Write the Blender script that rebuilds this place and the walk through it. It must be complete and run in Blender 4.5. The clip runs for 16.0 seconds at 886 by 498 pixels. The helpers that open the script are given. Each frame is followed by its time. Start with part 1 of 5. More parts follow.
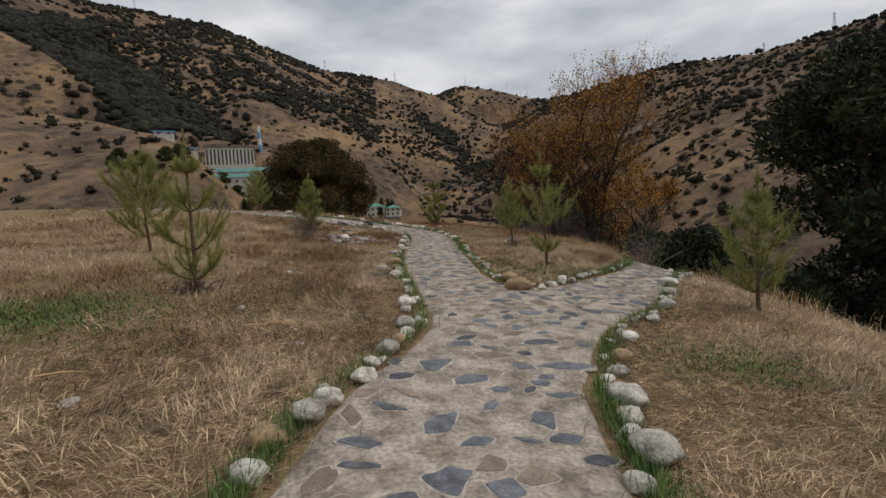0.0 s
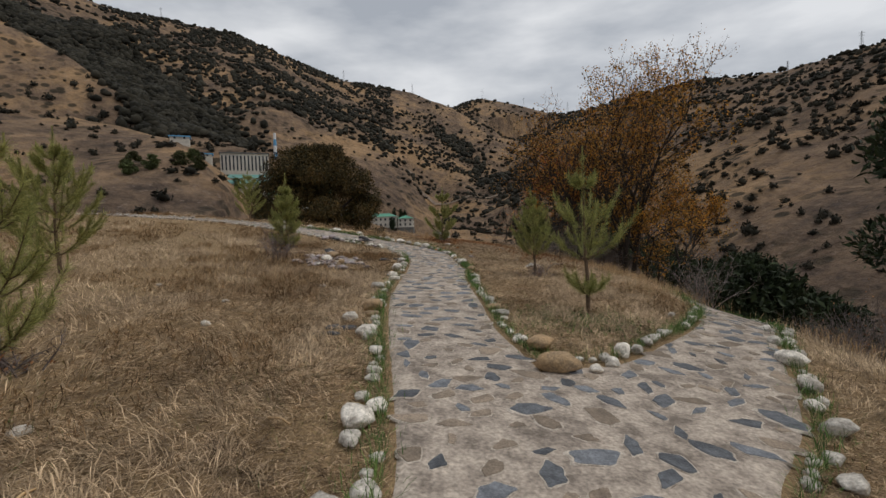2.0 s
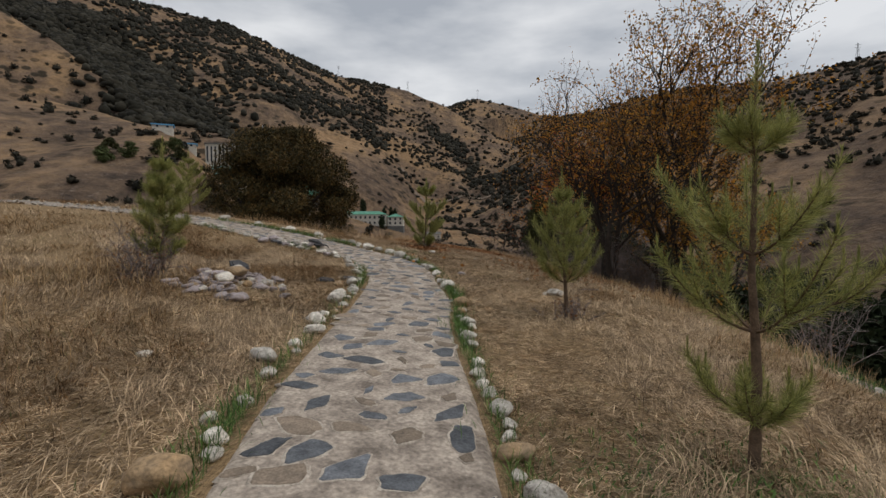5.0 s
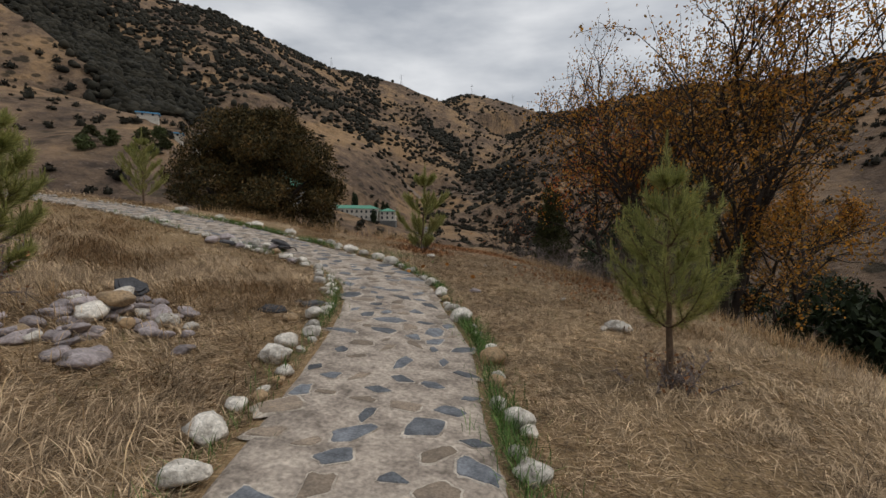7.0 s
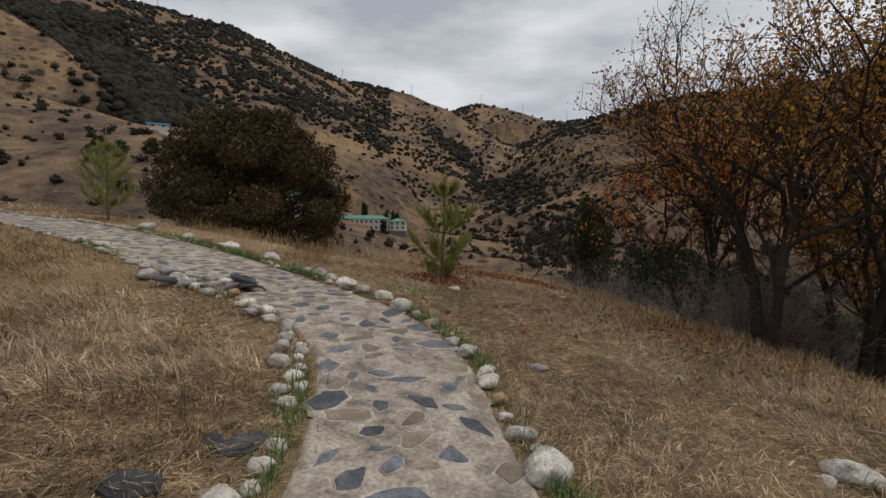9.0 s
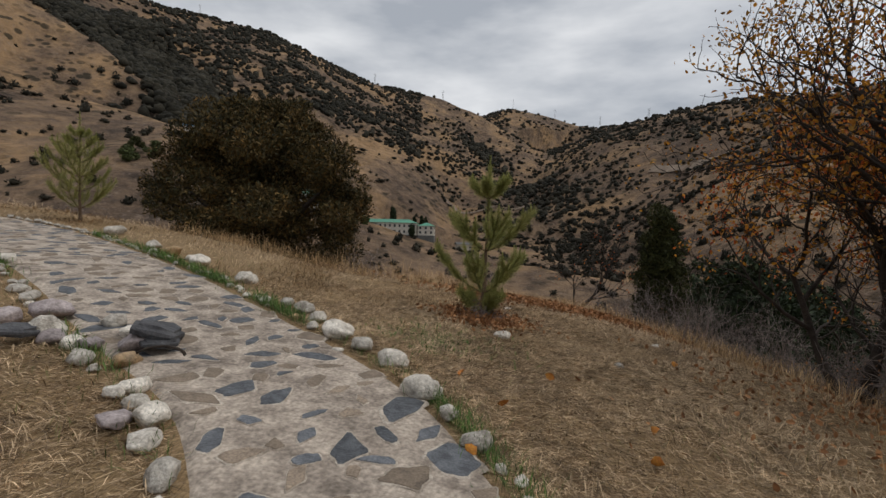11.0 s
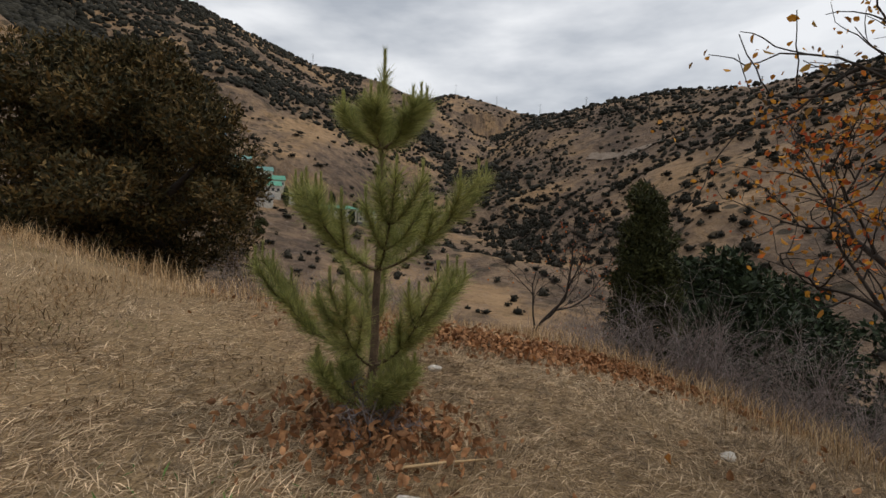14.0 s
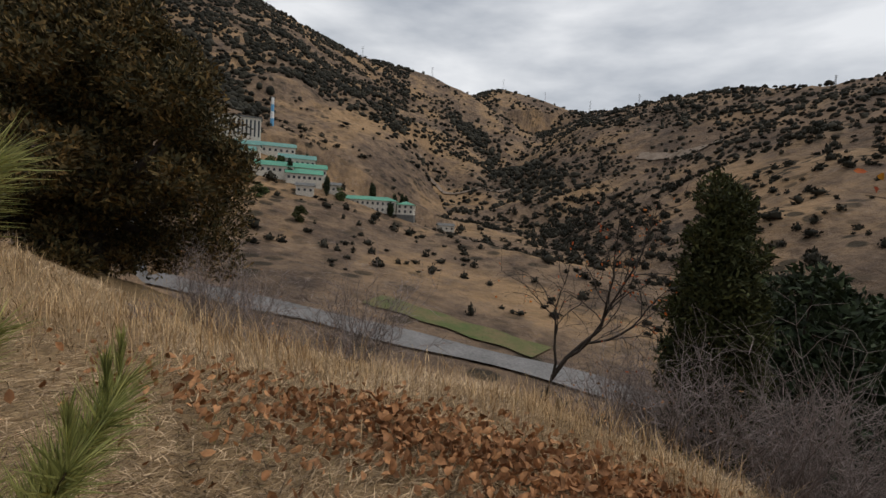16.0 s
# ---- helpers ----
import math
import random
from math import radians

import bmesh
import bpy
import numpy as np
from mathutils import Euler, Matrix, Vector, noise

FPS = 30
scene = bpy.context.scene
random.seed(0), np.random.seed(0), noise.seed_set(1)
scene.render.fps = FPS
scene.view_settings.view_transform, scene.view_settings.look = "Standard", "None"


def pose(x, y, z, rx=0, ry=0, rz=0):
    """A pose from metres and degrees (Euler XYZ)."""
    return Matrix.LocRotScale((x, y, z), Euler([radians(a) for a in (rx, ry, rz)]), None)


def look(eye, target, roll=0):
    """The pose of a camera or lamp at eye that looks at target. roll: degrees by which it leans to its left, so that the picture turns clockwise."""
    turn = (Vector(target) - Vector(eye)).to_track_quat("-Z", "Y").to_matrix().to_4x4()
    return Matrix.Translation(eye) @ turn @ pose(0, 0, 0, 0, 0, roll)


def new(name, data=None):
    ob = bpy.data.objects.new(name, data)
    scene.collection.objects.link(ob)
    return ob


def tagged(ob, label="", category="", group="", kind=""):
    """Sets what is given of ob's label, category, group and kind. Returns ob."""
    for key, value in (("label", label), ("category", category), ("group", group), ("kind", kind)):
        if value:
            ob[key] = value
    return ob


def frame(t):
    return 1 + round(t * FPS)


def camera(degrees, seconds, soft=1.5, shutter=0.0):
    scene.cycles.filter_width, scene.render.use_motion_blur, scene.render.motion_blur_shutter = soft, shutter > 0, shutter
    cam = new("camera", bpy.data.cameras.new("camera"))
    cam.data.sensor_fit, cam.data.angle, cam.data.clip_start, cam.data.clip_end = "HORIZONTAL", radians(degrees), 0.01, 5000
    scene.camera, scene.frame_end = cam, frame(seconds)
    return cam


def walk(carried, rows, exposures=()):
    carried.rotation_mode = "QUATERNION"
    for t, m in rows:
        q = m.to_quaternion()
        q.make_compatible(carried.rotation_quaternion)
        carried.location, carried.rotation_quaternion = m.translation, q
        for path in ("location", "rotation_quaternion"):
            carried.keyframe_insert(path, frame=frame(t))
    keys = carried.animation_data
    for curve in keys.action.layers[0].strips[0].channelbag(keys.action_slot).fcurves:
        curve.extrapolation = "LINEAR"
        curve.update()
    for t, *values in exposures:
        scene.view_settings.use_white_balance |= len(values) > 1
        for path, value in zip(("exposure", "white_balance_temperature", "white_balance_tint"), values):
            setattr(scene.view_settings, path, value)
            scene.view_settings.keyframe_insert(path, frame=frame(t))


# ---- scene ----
cam = camera(86.4, 16.0)
PATH = [
    (0, (0.2, 0.0, 1.521), (0.024, 1.987, 1.382), -3.5),
    (0.5, (0.189, 0.8, 1.558), (0.005, 2.787, 1.421), -3.1),
    (1, (0.23, 1.644, 1.572), (0.031, 3.631, 1.455), -2.5),
    (1.5, (0.21, 2.537, 1.66), (-0.002, 4.523, 1.562), -2.1),
    (2, (0.138, 3.435, 1.749), (-0.089, 5.42, 1.66), -1.9),
    (2.5, (0.086, 4.375, 1.721), (-0.142, 6.359, 1.628), -1.7),
    (3, (0.039, 5.315, 1.72), (-0.192, 7.3, 1.631), -1.4),
    (3.5, (0.094, 6.2, 1.712), (-0.129, 8.186, 1.622), -0.9),
    (4, (0.102, 7.098, 1.729), (-0.12, 9.083, 1.642), -0.8),
    (4.2, (0.069, 7.431, 1.757), (-0.15, 9.418, 1.672), -0.7),
    (6.3, (-0.509, 10.98, 1.905), (-0.656, 12.972, 1.801), 0.1),
    (6.5, (-0.564, 11.312, 1.893), (-0.719, 13.304, 1.788), 0.1),
    (7, (-0.759, 12.143, 1.938), (-0.914, 14.134, 1.827), 0.5),
    (7.5, (-0.935, 12.957, 2.027), (-1.086, 14.948, 1.919), 0.8),
    (8, (-1.076, 13.801, 2.12), (-1.237, 15.792, 2.029), 0.7),
    (8.5, (-1.219, 14.742, 2.155), (-1.393, 16.732, 2.07), 0.7),
    (9, (-1.416, 15.581, 2.222), (-1.614, 17.569, 2.15), 0.3),
    (9.2, (-1.478, 15.859, 2.287), (-1.682, 17.848, 2.219), 0.6),
    (11.3, (-2.138, 19.445, 2.46), (-2.458, 21.418, 2.408), 1.5),
    (11.5, (-2.24, 19.773, 2.489), (-2.556, 21.747, 2.438), 1.4),
    (12, (-2.379, 20.592, 2.481), (-2.654, 22.572, 2.42), 1.4),
    (12.5, (-2.369, 21.296, 2.524), (-2.579, 23.284, 2.457), 1.1),
    (13, (-2.291, 22.05, 2.591), (-2.441, 24.042, 2.513), 1.1),
    (13.5, (-2.133, 22.762, 2.583), (-2.234, 24.757, 2.487), 1.2),
    (14, (-1.924, 23.563, 2.539), (-2.003, 25.559, 2.433), 1.2),
    (14.5, (-1.742, 24.313, 2.583), (-1.828, 26.308, 2.471), 1.7),
    (15, (-1.551, 25.144, 2.596), (-1.667, 27.138, 2.478), 2.2),
    (15.5, (-1.384, 25.958, 2.593), (-1.562, 27.947, 2.48), 2.9),
    (16, (-1.178, 26.648, 2.584), (-1.425, 28.628, 2.45), 3.6),
]
walk(cam, [(t, look(eye, target, roll)) for t, eye, target, roll in PATH],
     exposures=((0.0, 0.0), (9.0, 0.0), (12.5, 0.06), (14.0, 0.22), (14.8, 0.32), (16.0, 0.14)))

# ---------- world and light: an overcast autumn afternoon ----------
world = bpy.data.worlds.new("overcast_sky")
scene.world = world
world.use_nodes = True
wn, wl = world.node_tree.nodes, world.node_tree.links
wn.clear()
w_out = wn.new("ShaderNodeOutputWorld")
w_bg = wn.new("ShaderNodeBackground")
w_sky = wn.new("ShaderNodeTexSky")
w_sky.sky_type = "NISHITA"
w_sky.sun_disc = False
w_sky.sun_elevation, w_sky.sun_rotation = radians(56), radians(79)
w_co = wn.new("ShaderNodeTexCoord")
w_map = wn.new("ShaderNodeMapping")
w_map.inputs["Scale"].default_value = (1.6, 1.6, 5.0)
w_no = wn.new("ShaderNodeTexNoise")
w_no.inputs["Scale"].default_value, w_no.inputs["Detail"].default_value, w_no.inputs["Roughness"].default_value = 2.1, 5.0, 0.52
w_ramp = wn.new("ShaderNodeValToRGB")
w_ramp.color_ramp.elements[0].position, w_ramp.color_ramp.elements[0].color = 0.34, (4.6, 4.95, 5.5, 1)
w_ramp.color_ramp.elements[1].position, w_ramp.color_ramp.elements[1].color = 0.68, (9.0, 9.15, 9.4, 1)
w_mix = wn.new("ShaderNodeMixRGB")
w_mix.inputs[0].default_value = 0.94
wl.new(w_co.outputs["Generated"], w_map.inputs[0])
wl.new(w_map.outputs[0], w_no.inputs["Vector"])
wl.new(w_no.outputs[0], w_ramp.inputs[0])
wl.new(w_sky.outputs[0], w_mix.inputs[1])
wl.new(w_ramp.outputs[0], w_mix.inputs[2])
wl.new(w_mix.outputs[0], w_bg.inputs[0])
w_bg.inputs[1].default_value = 0.085
wl.new(w_bg.outputs[0], w_out.inputs[0])

sun_data = bpy.data.lights.new("sun", "SUN")
sun_data.energy, sun_data.angle, sun_data.color = 1.2, radians(40), (1.0, 0.95, 0.88)
sun = new("sun", sun_data)
sun.matrix_world = look((50, 10, 75), (0, 0, 0))


# ---------- materials ----------
def material(name, base, rough=0.85, alt=None, scale=6.0, fine=60.0, bump=0.4, bump_scale=40.0, metal=0.0, per_object=0.0, per_island=0.0, third=None, thin=False, swing=(0.72, 1.25)):
    """Principled material with colour variation at two scales and fine relief; coordinates in metres."""
    m = bpy.data.materials.new(name)
    m.use_nodes = True
    n, l = m.node_tree.nodes, m.node_tree.links
    p = n["Principled BSDF"]
    p.inputs["Roughness"].default_value, p.inputs["Metallic"].default_value = rough, metal
    p.inputs["Specular IOR Level"].default_value = 0.25
    co = n.new("ShaderNodeNewGeometry")
    alt = alt or tuple(c * 0.7 for c in base)
    n1, n2 = n.new("ShaderNodeTexNoise"), n.new("ShaderNodeTexNoise")
    n1.inputs["Scale"].default_value, n1.inputs["Detail"].default_value, n1.inputs["Roughness"].default_value = scale, 6.0, 0.62
    n2.inputs["Scale"].default_value, n2.inputs["Detail"].default_value = fine, 4.0
    l.new(co.outputs["Position"], n1.inputs["Vector"])
    l.new(co.outputs["Position"], n2.inputs["Vector"])
    r1 = n.new("ShaderNodeValToRGB")
    r1.color_ramp.elements[0].position, r1.color_ramp.elements[1].position = 0.36, 0.64
    r1.color_ramp.elements[0].color, r1.color_ramp.elements[1].color = (*alt, 1), (*base, 1)
    if third:
        e = r1.color_ramp.elements.new(0.5)
        e.color = (*third, 1)
    l.new(n1.outputs[0], r1.inputs[0])
    col = r1.outputs[0]
    r2 = n.new("ShaderNodeMapRange")
    r2.inputs[1].default_value, r2.inputs[2].default_value, r2.inputs[3].default_value, r2.inputs[4].default_value = 0.3, 0.7, *swing
    l.new(n2.outputs[0], r2.inputs[0])
    value = r2.outputs[0]
    for amount, source in ((per_object, "object"), (per_island, "island")):
        if amount:
            rnd = n.new("ShaderNodeObjectInfo").outputs["Random"] if source == "object" else co.outputs["Random Per Island"]
            mr = n.new("ShaderNodeMapRange")
            mr.inputs[3].default_value, mr.inputs[4].default_value = 1 - amount, 1 + amount
            l.new(rnd, mr.inputs[0])
            mul = n.new("ShaderNodeMath")
            mul.operation = "MULTIPLY"
            l.new(value, mul.inputs[0])
            l.new(mr.outputs[0], mul.inputs[1])
            value = mul.outputs[0]
    hsv = n.new("ShaderNodeHueSaturation")
    l.new(col, hsv.inputs["Color"])
    l.new(value, hsv.inputs["Value"])
    if per_island and third:
        pick = n.new("ShaderNodeValToRGB")
        pick.color_ramp.elements[0].color, pick.color_ramp.elements[1].color = (*alt, 1), (*base, 1)
        e = pick.color_ramp.elements.new(0.5)
        e.color = (*third, 1)
        l.new(co.outputs["Random Per Island"], pick.inputs[0])
        both = n.new("ShaderNodeMixRGB")
        both.inputs[0].default_value = 0.6
        l.new(col, both.inputs[1])
        l.new(pick.outputs[0], both.inputs[2])
        l.new(both.outputs[0], hsv.inputs["Color"])
    l.new(hsv.outputs[0], p.inputs["Base Color"])
    if bump:
        n3 = n.new("ShaderNodeTexNoise")
        n3.inputs["Scale"].default_value, n3.inputs["Detail"].default_value = bump_scale, 5.0
        l.new(co.outputs["Position"], n3.inputs["Vector"])
        b = n.new("ShaderNodeBump")
        b.inputs["Strength"].default_value, b.inputs["Distance"].default_value = bump, 0.6 / bump_scale
        l.new(n3.outputs[0], b.inputs["Height"])
        l.new(b.outputs[0], p.inputs["Normal"])
    if thin:
        tr = n.new("ShaderNodeBsdfTranslucent")
        l.new(hsv.outputs[0], tr.inputs[0])
        mx = n.new("ShaderNodeMixShader")
        mx.inputs[0].default_value = 0.3
        l.new(p.outputs[0], mx.inputs[1])
        l.new(tr.outputs[0], mx.inputs[2])
        l.new(mx.outputs[0], n["Material Output"].inputs[0])
    return m


M_CONCRETE = material("weathered_concrete", (0.50, 0.425, 0.35), 0.9, (0.20, 0.165, 0.135), 3.4, 30, 0.8, 14, third=(0.37, 0.31, 0.255), swing=(0.65, 1.3))
M_SLATE = material("slate_slab", (0.165, 0.175, 0.19), 0.6, (0.08, 0.085, 0.095), 9, 60, 0.6, 28, per_object=0.4)
M_TANSTONE = material("tan_paving_stone", (0.30, 0.235, 0.175), 0.8, (0.19, 0.15, 0.115), 7, 60, 0.45, 25, per_object=0.25)
M_MORTAR = material("pale_mortar", (0.58, 0.51, 0.43), 0.92, (0.28, 0.235, 0.19), 6, 50, 0.5, 35)
M_LIME = material("pale_limestone", (0.70, 0.65, 0.575), 0.9, (0.33, 0.295, 0.25), 9, 55, 1.0, 26, per_object=0.3, third=(0.55, 0.505, 0.44))
M_MAUVE = material("mauve_grey_rock", (0.40, 0.345, 0.34), 0.85, (0.24, 0.205, 0.2), 6, 40, 0.7, 20, per_object=0.3)
M_OCHRE = material("ochre_stone", (0.42, 0.28, 0.15), 0.85, (0.27, 0.2, 0.13), 5, 40, 0.6, 22, per_object=0.15)
M_DARKROCK = material("dark_slate_rock", (0.09, 0.09, 0.095), 0.7, (0.05, 0.05, 0.055), 6, 50, 0.6, 25, per_object=0.2)


# ---------- shape of the land ----------
def lattice(i, j, seed):
    h = np.sin(i * 127.1 + j * 311.7 + seed * 74.7) * 43758.5453
    return h - np.floor(h)


def value_noise(x, y, seed=0):
    i, j = np.floor(x), np.floor(y)
    u, v = x - i, y - j
    u, v = u * u * (3 - 2 * u), v * v * (3 - 2 * v)
    a, b = lattice(i, j, seed), lattice(i + 1, j, seed)
    c, d = lattice(i, j + 1, seed), lattice(i + 1, j + 1, seed)
    return (a * (1 - u) + b * u) * (1 - v) + (c * (1 - u) + d * u) * v


def fbm(x, y, seed=0, octaves=5):
    total, amp = 0 * x, 0.5
    for k in range(octaves):
        total = total + amp * value_noise(x, y, seed + k)
        x, y, amp = x * 2.03 + 7.1, y * 2.03 + 3.3, amp * 0.5
    return total


def along(points, x, y):
    """Distance to a polyline, the value carried along it, and the side (+1: to its right)."""
    best, carried, side = np.full(np.shape(x), 1e9), np.zeros(np.shape(x)), np.ones(np.shape(x))
    for p, q in zip(points[:-1], points[1:]):
        ax, ay = q[0] - p[0], q[1] - p[1]
        s = np.clip(((x - p[0]) * ax + (y - p[1]) * ay) / (ax * ax + ay * ay), 0, 1)
        dx, dy = x - (p[0] + s * ax), y - (p[1] + s * ay)
        d = np.hypot(dx, dy)
        near = d < best
        best = np.where(near, d, best)
        if len(p) > 2:
            carried = np.where(near, p[2] + s * (q[2] - p[2]), carried)
        side = np.where(near, np.where(ax * dy - ay * dx < 0, 1.0, -1.0), side)
    return best, carried, side


def soft_max(a, b, k):
    return 0.5 * (a + b + np.sqrt((a - b) ** 2 + k * k))


KNOT_Y = (-5, 6, 14, 20, 26, 34, 44)
LEVEL = (-0.281, -0.022, 0.236, 0.438, 0.573, 0.665, 0.746)
CROSS = (-0.116, -0.102, -0.088, -0.108, -0.137, -0.141, -0.13)
# brow of the terrace on which the path runs, walked with the drop on the right
BROW = [(-60, 42), (-30, 38.5), (-13.4, 34.2), (-11, 33.1), (-8.3, 32.0), (-6.3, 31.0), (-4.5, 31.2), (-1, 31.9), (0.7, 31.0), (1.8, 29.3), (2.9, 27.8), (4.2, 25.4), (4.9, 21), (5.0, 16), (6.0, 11), (6.5, 4), (7, -14), (7, -60)]


def crest(azimuth, rise, far):
    a = radians(azimuth)
    return far * math.sin(a), far * math.cos(a), 1.6 + rise * far


RIDGES = [
    (0.80, [crest(-75, 0.42, 500), crest(-58, 0.385, 470), crest(-46.3, 0.327, 430), crest(-44.2, 0.308, 410), crest(-41.9, 0.278, 390), crest(-39.5, 0.246, 370), crest(-37.3, 0.205, 350), crest(-36.7, 0.16, 330), crest(-36.6, 0.118, 310)]),
    (0.59, [crest(-80, 0.5, 900), crest(-60, 0.44, 900), crest(-40, 0.395, 900), crest(-29.3, 0.385, 900), crest(-24, 0.35, 920), crest(-18.4, 0.31, 950), crest(-10.1, 0.285, 950), crest(-5.2, 0.252, 950)]),
    (0.42, [crest(-10.1, 0.28, 950), crest(-7, 0.18, 760), crest(-4, 0.085, 600), crest(-1, 0.03, 480)]),
    (0.50, [crest(-5.2, 0.25, 1250), crest(-1.4, 0.266, 1150), crest(2.5, 0.25, 1150), crest(6.1, 0.229, 1150), crest(8.5, 0.222, 1100), crest(13, 0.23, 850)]),
    (0.50, [crest(13, 0.232, 800), crest(17, 0.245, 680), crest(22, 0.254, 600), crest(28.9, 0.246, 520), crest(33.7, 0.255, 470), crest(38, 0.262, 430), crest(50, 0.30, 400), crest(75, 0.34, 400), crest(110, 0.34, 450)]),
    (0.40, [(-190, 200, 58), (-128, 188, 41), (-110, 204, 16.5), (-88, 211, 11.5), (-76, 209, 1)]),
    (0.40, [(-200, 290, 70), (-150, 262, 54), (-117.6, 249.5, 43), (-118.5, 219, 31), (-100, 221, 24)]),
    (0.28, [(-40, 205, -2.0), (-20, 195, -5.0), (8, 178, -9.0), (24, 157, -15.0), (32, 138, -21.0)]),
]


def terrace(x, y):
    xc = 26 * np.tanh(x / 26)
    z = np.interp(y, KNOT_Y, LEVEL) + np.interp(y, KNOT_Y, CROSS) * xc
    return z + 0.05 * (fbm(x * 0.9, y * 0.9, 3, 4) - 0.47)


def land(x, y):
    x, y = np.asarray(x, float), np.asarray(y, float)
    d, _, side = along(BROW, x, y)
    s = np.maximum(2.2 - d * side, 0)
    fall = np.where(s < 4.4, 0.052 * s * s, 1.007 + 0.457 * (s - 4.4))
    near = terrace(x, y) - fall + np.minimum(fall, 3) * 0.35 * (fbm(x * 0.35, y * 0.35, 9, 4) - 0.47)
    valley = -18 - 0.085 * np.clip(x, -400, 90) + 0.05 * np.clip(y - 90, -60, 500) + 3 * (fbm(x / 60, y / 60, 21, 4) - 0.47)
    far, below = valley, 1e9
    rough = fbm(x / 130, y / 130, 31, 6) - 0.47
    for slope, line in RIDGES:
        dist, top, _ = along(line, x, y)
        rise = top - slope * dist + np.clip(dist / 120, 0, 1) * (55 if slope < 0.6 else 14) * rough
        far = soft_max(far, rise, 6)
        below = np.minimum(below, dist)
    radius = np.hypot(x, y)
    gullies = 1 - np.abs(2 * fbm(x / 95 + 0.3 * fbm(x / 40, y / 40, 53, 3), y / 150, 55, 4) / 0.94 - 1)
    relief = 10 * (0.82 - gullies) + 3.5 * (fbm(x / 22, y / 22, 57, 4) - 0.47)
    far = far + relief * np.clip((radius - 260) / 120, 0, 1) * np.clip(below / 70 - 0.15, 0, 1)
    gate = np.clip((np.hypot(x, y - 20) - 40) / 60, 0, 1)
    far = np.where(gate > 0, far, -18.0) * gate + (1 - gate) * np.minimum(far, -14)
    return soft_max(near, far, 2.0)


def land1(x, y):
    return float(land(np.array([x]), np.array([y]))[0])


def spaced(lo, hi, step, far_lo, far_hi, growth):
    mid = list(np.arange(lo, hi + step / 2, step))
    v, s = mid[-1], step
    while v < far_hi:
        s = min(s * growth, 7)
        v += s
        mid.append(v)
    v, s = mid[0], step
    while v > far_lo:
        s = min(s * growth, 7)
        v -= s
        mid.insert(0, v)
    return np.array(mid)


def mesh_object(name, verts, faces, mats, smooth=False, parent=None):
    me = bpy.data.meshes.new(name)
    me.from_pydata([tuple(v) for v in verts] if not isinstance(verts, np.ndarray) else verts.tolist(), [], faces if not isinstance(faces, np.ndarray) else faces.tolist())
    for m in mats if isinstance(mats, (list, tuple)) else [mats]:
        me.materials.append(m)
    if smooth:
        me.polygons.foreach_set("use_smooth", [True] * len(me.polygons))
    ob = new(name, me)
    if parent:
        ob.parent = parent
    return ob


def part(name, bm, mat, parent, label="", smooth=False):
    me = bpy.data.meshes.new(name)
    bm.to_mesh(me)
    bm.free()
    me.materials.append(mat)
    if smooth:
        me.polygons.foreach_set("use_smooth", [True] * len(me.polygons))
    ob = new(name, me)
    ob.parent = parent
    if label:
        ob["label"] = label
    return ob


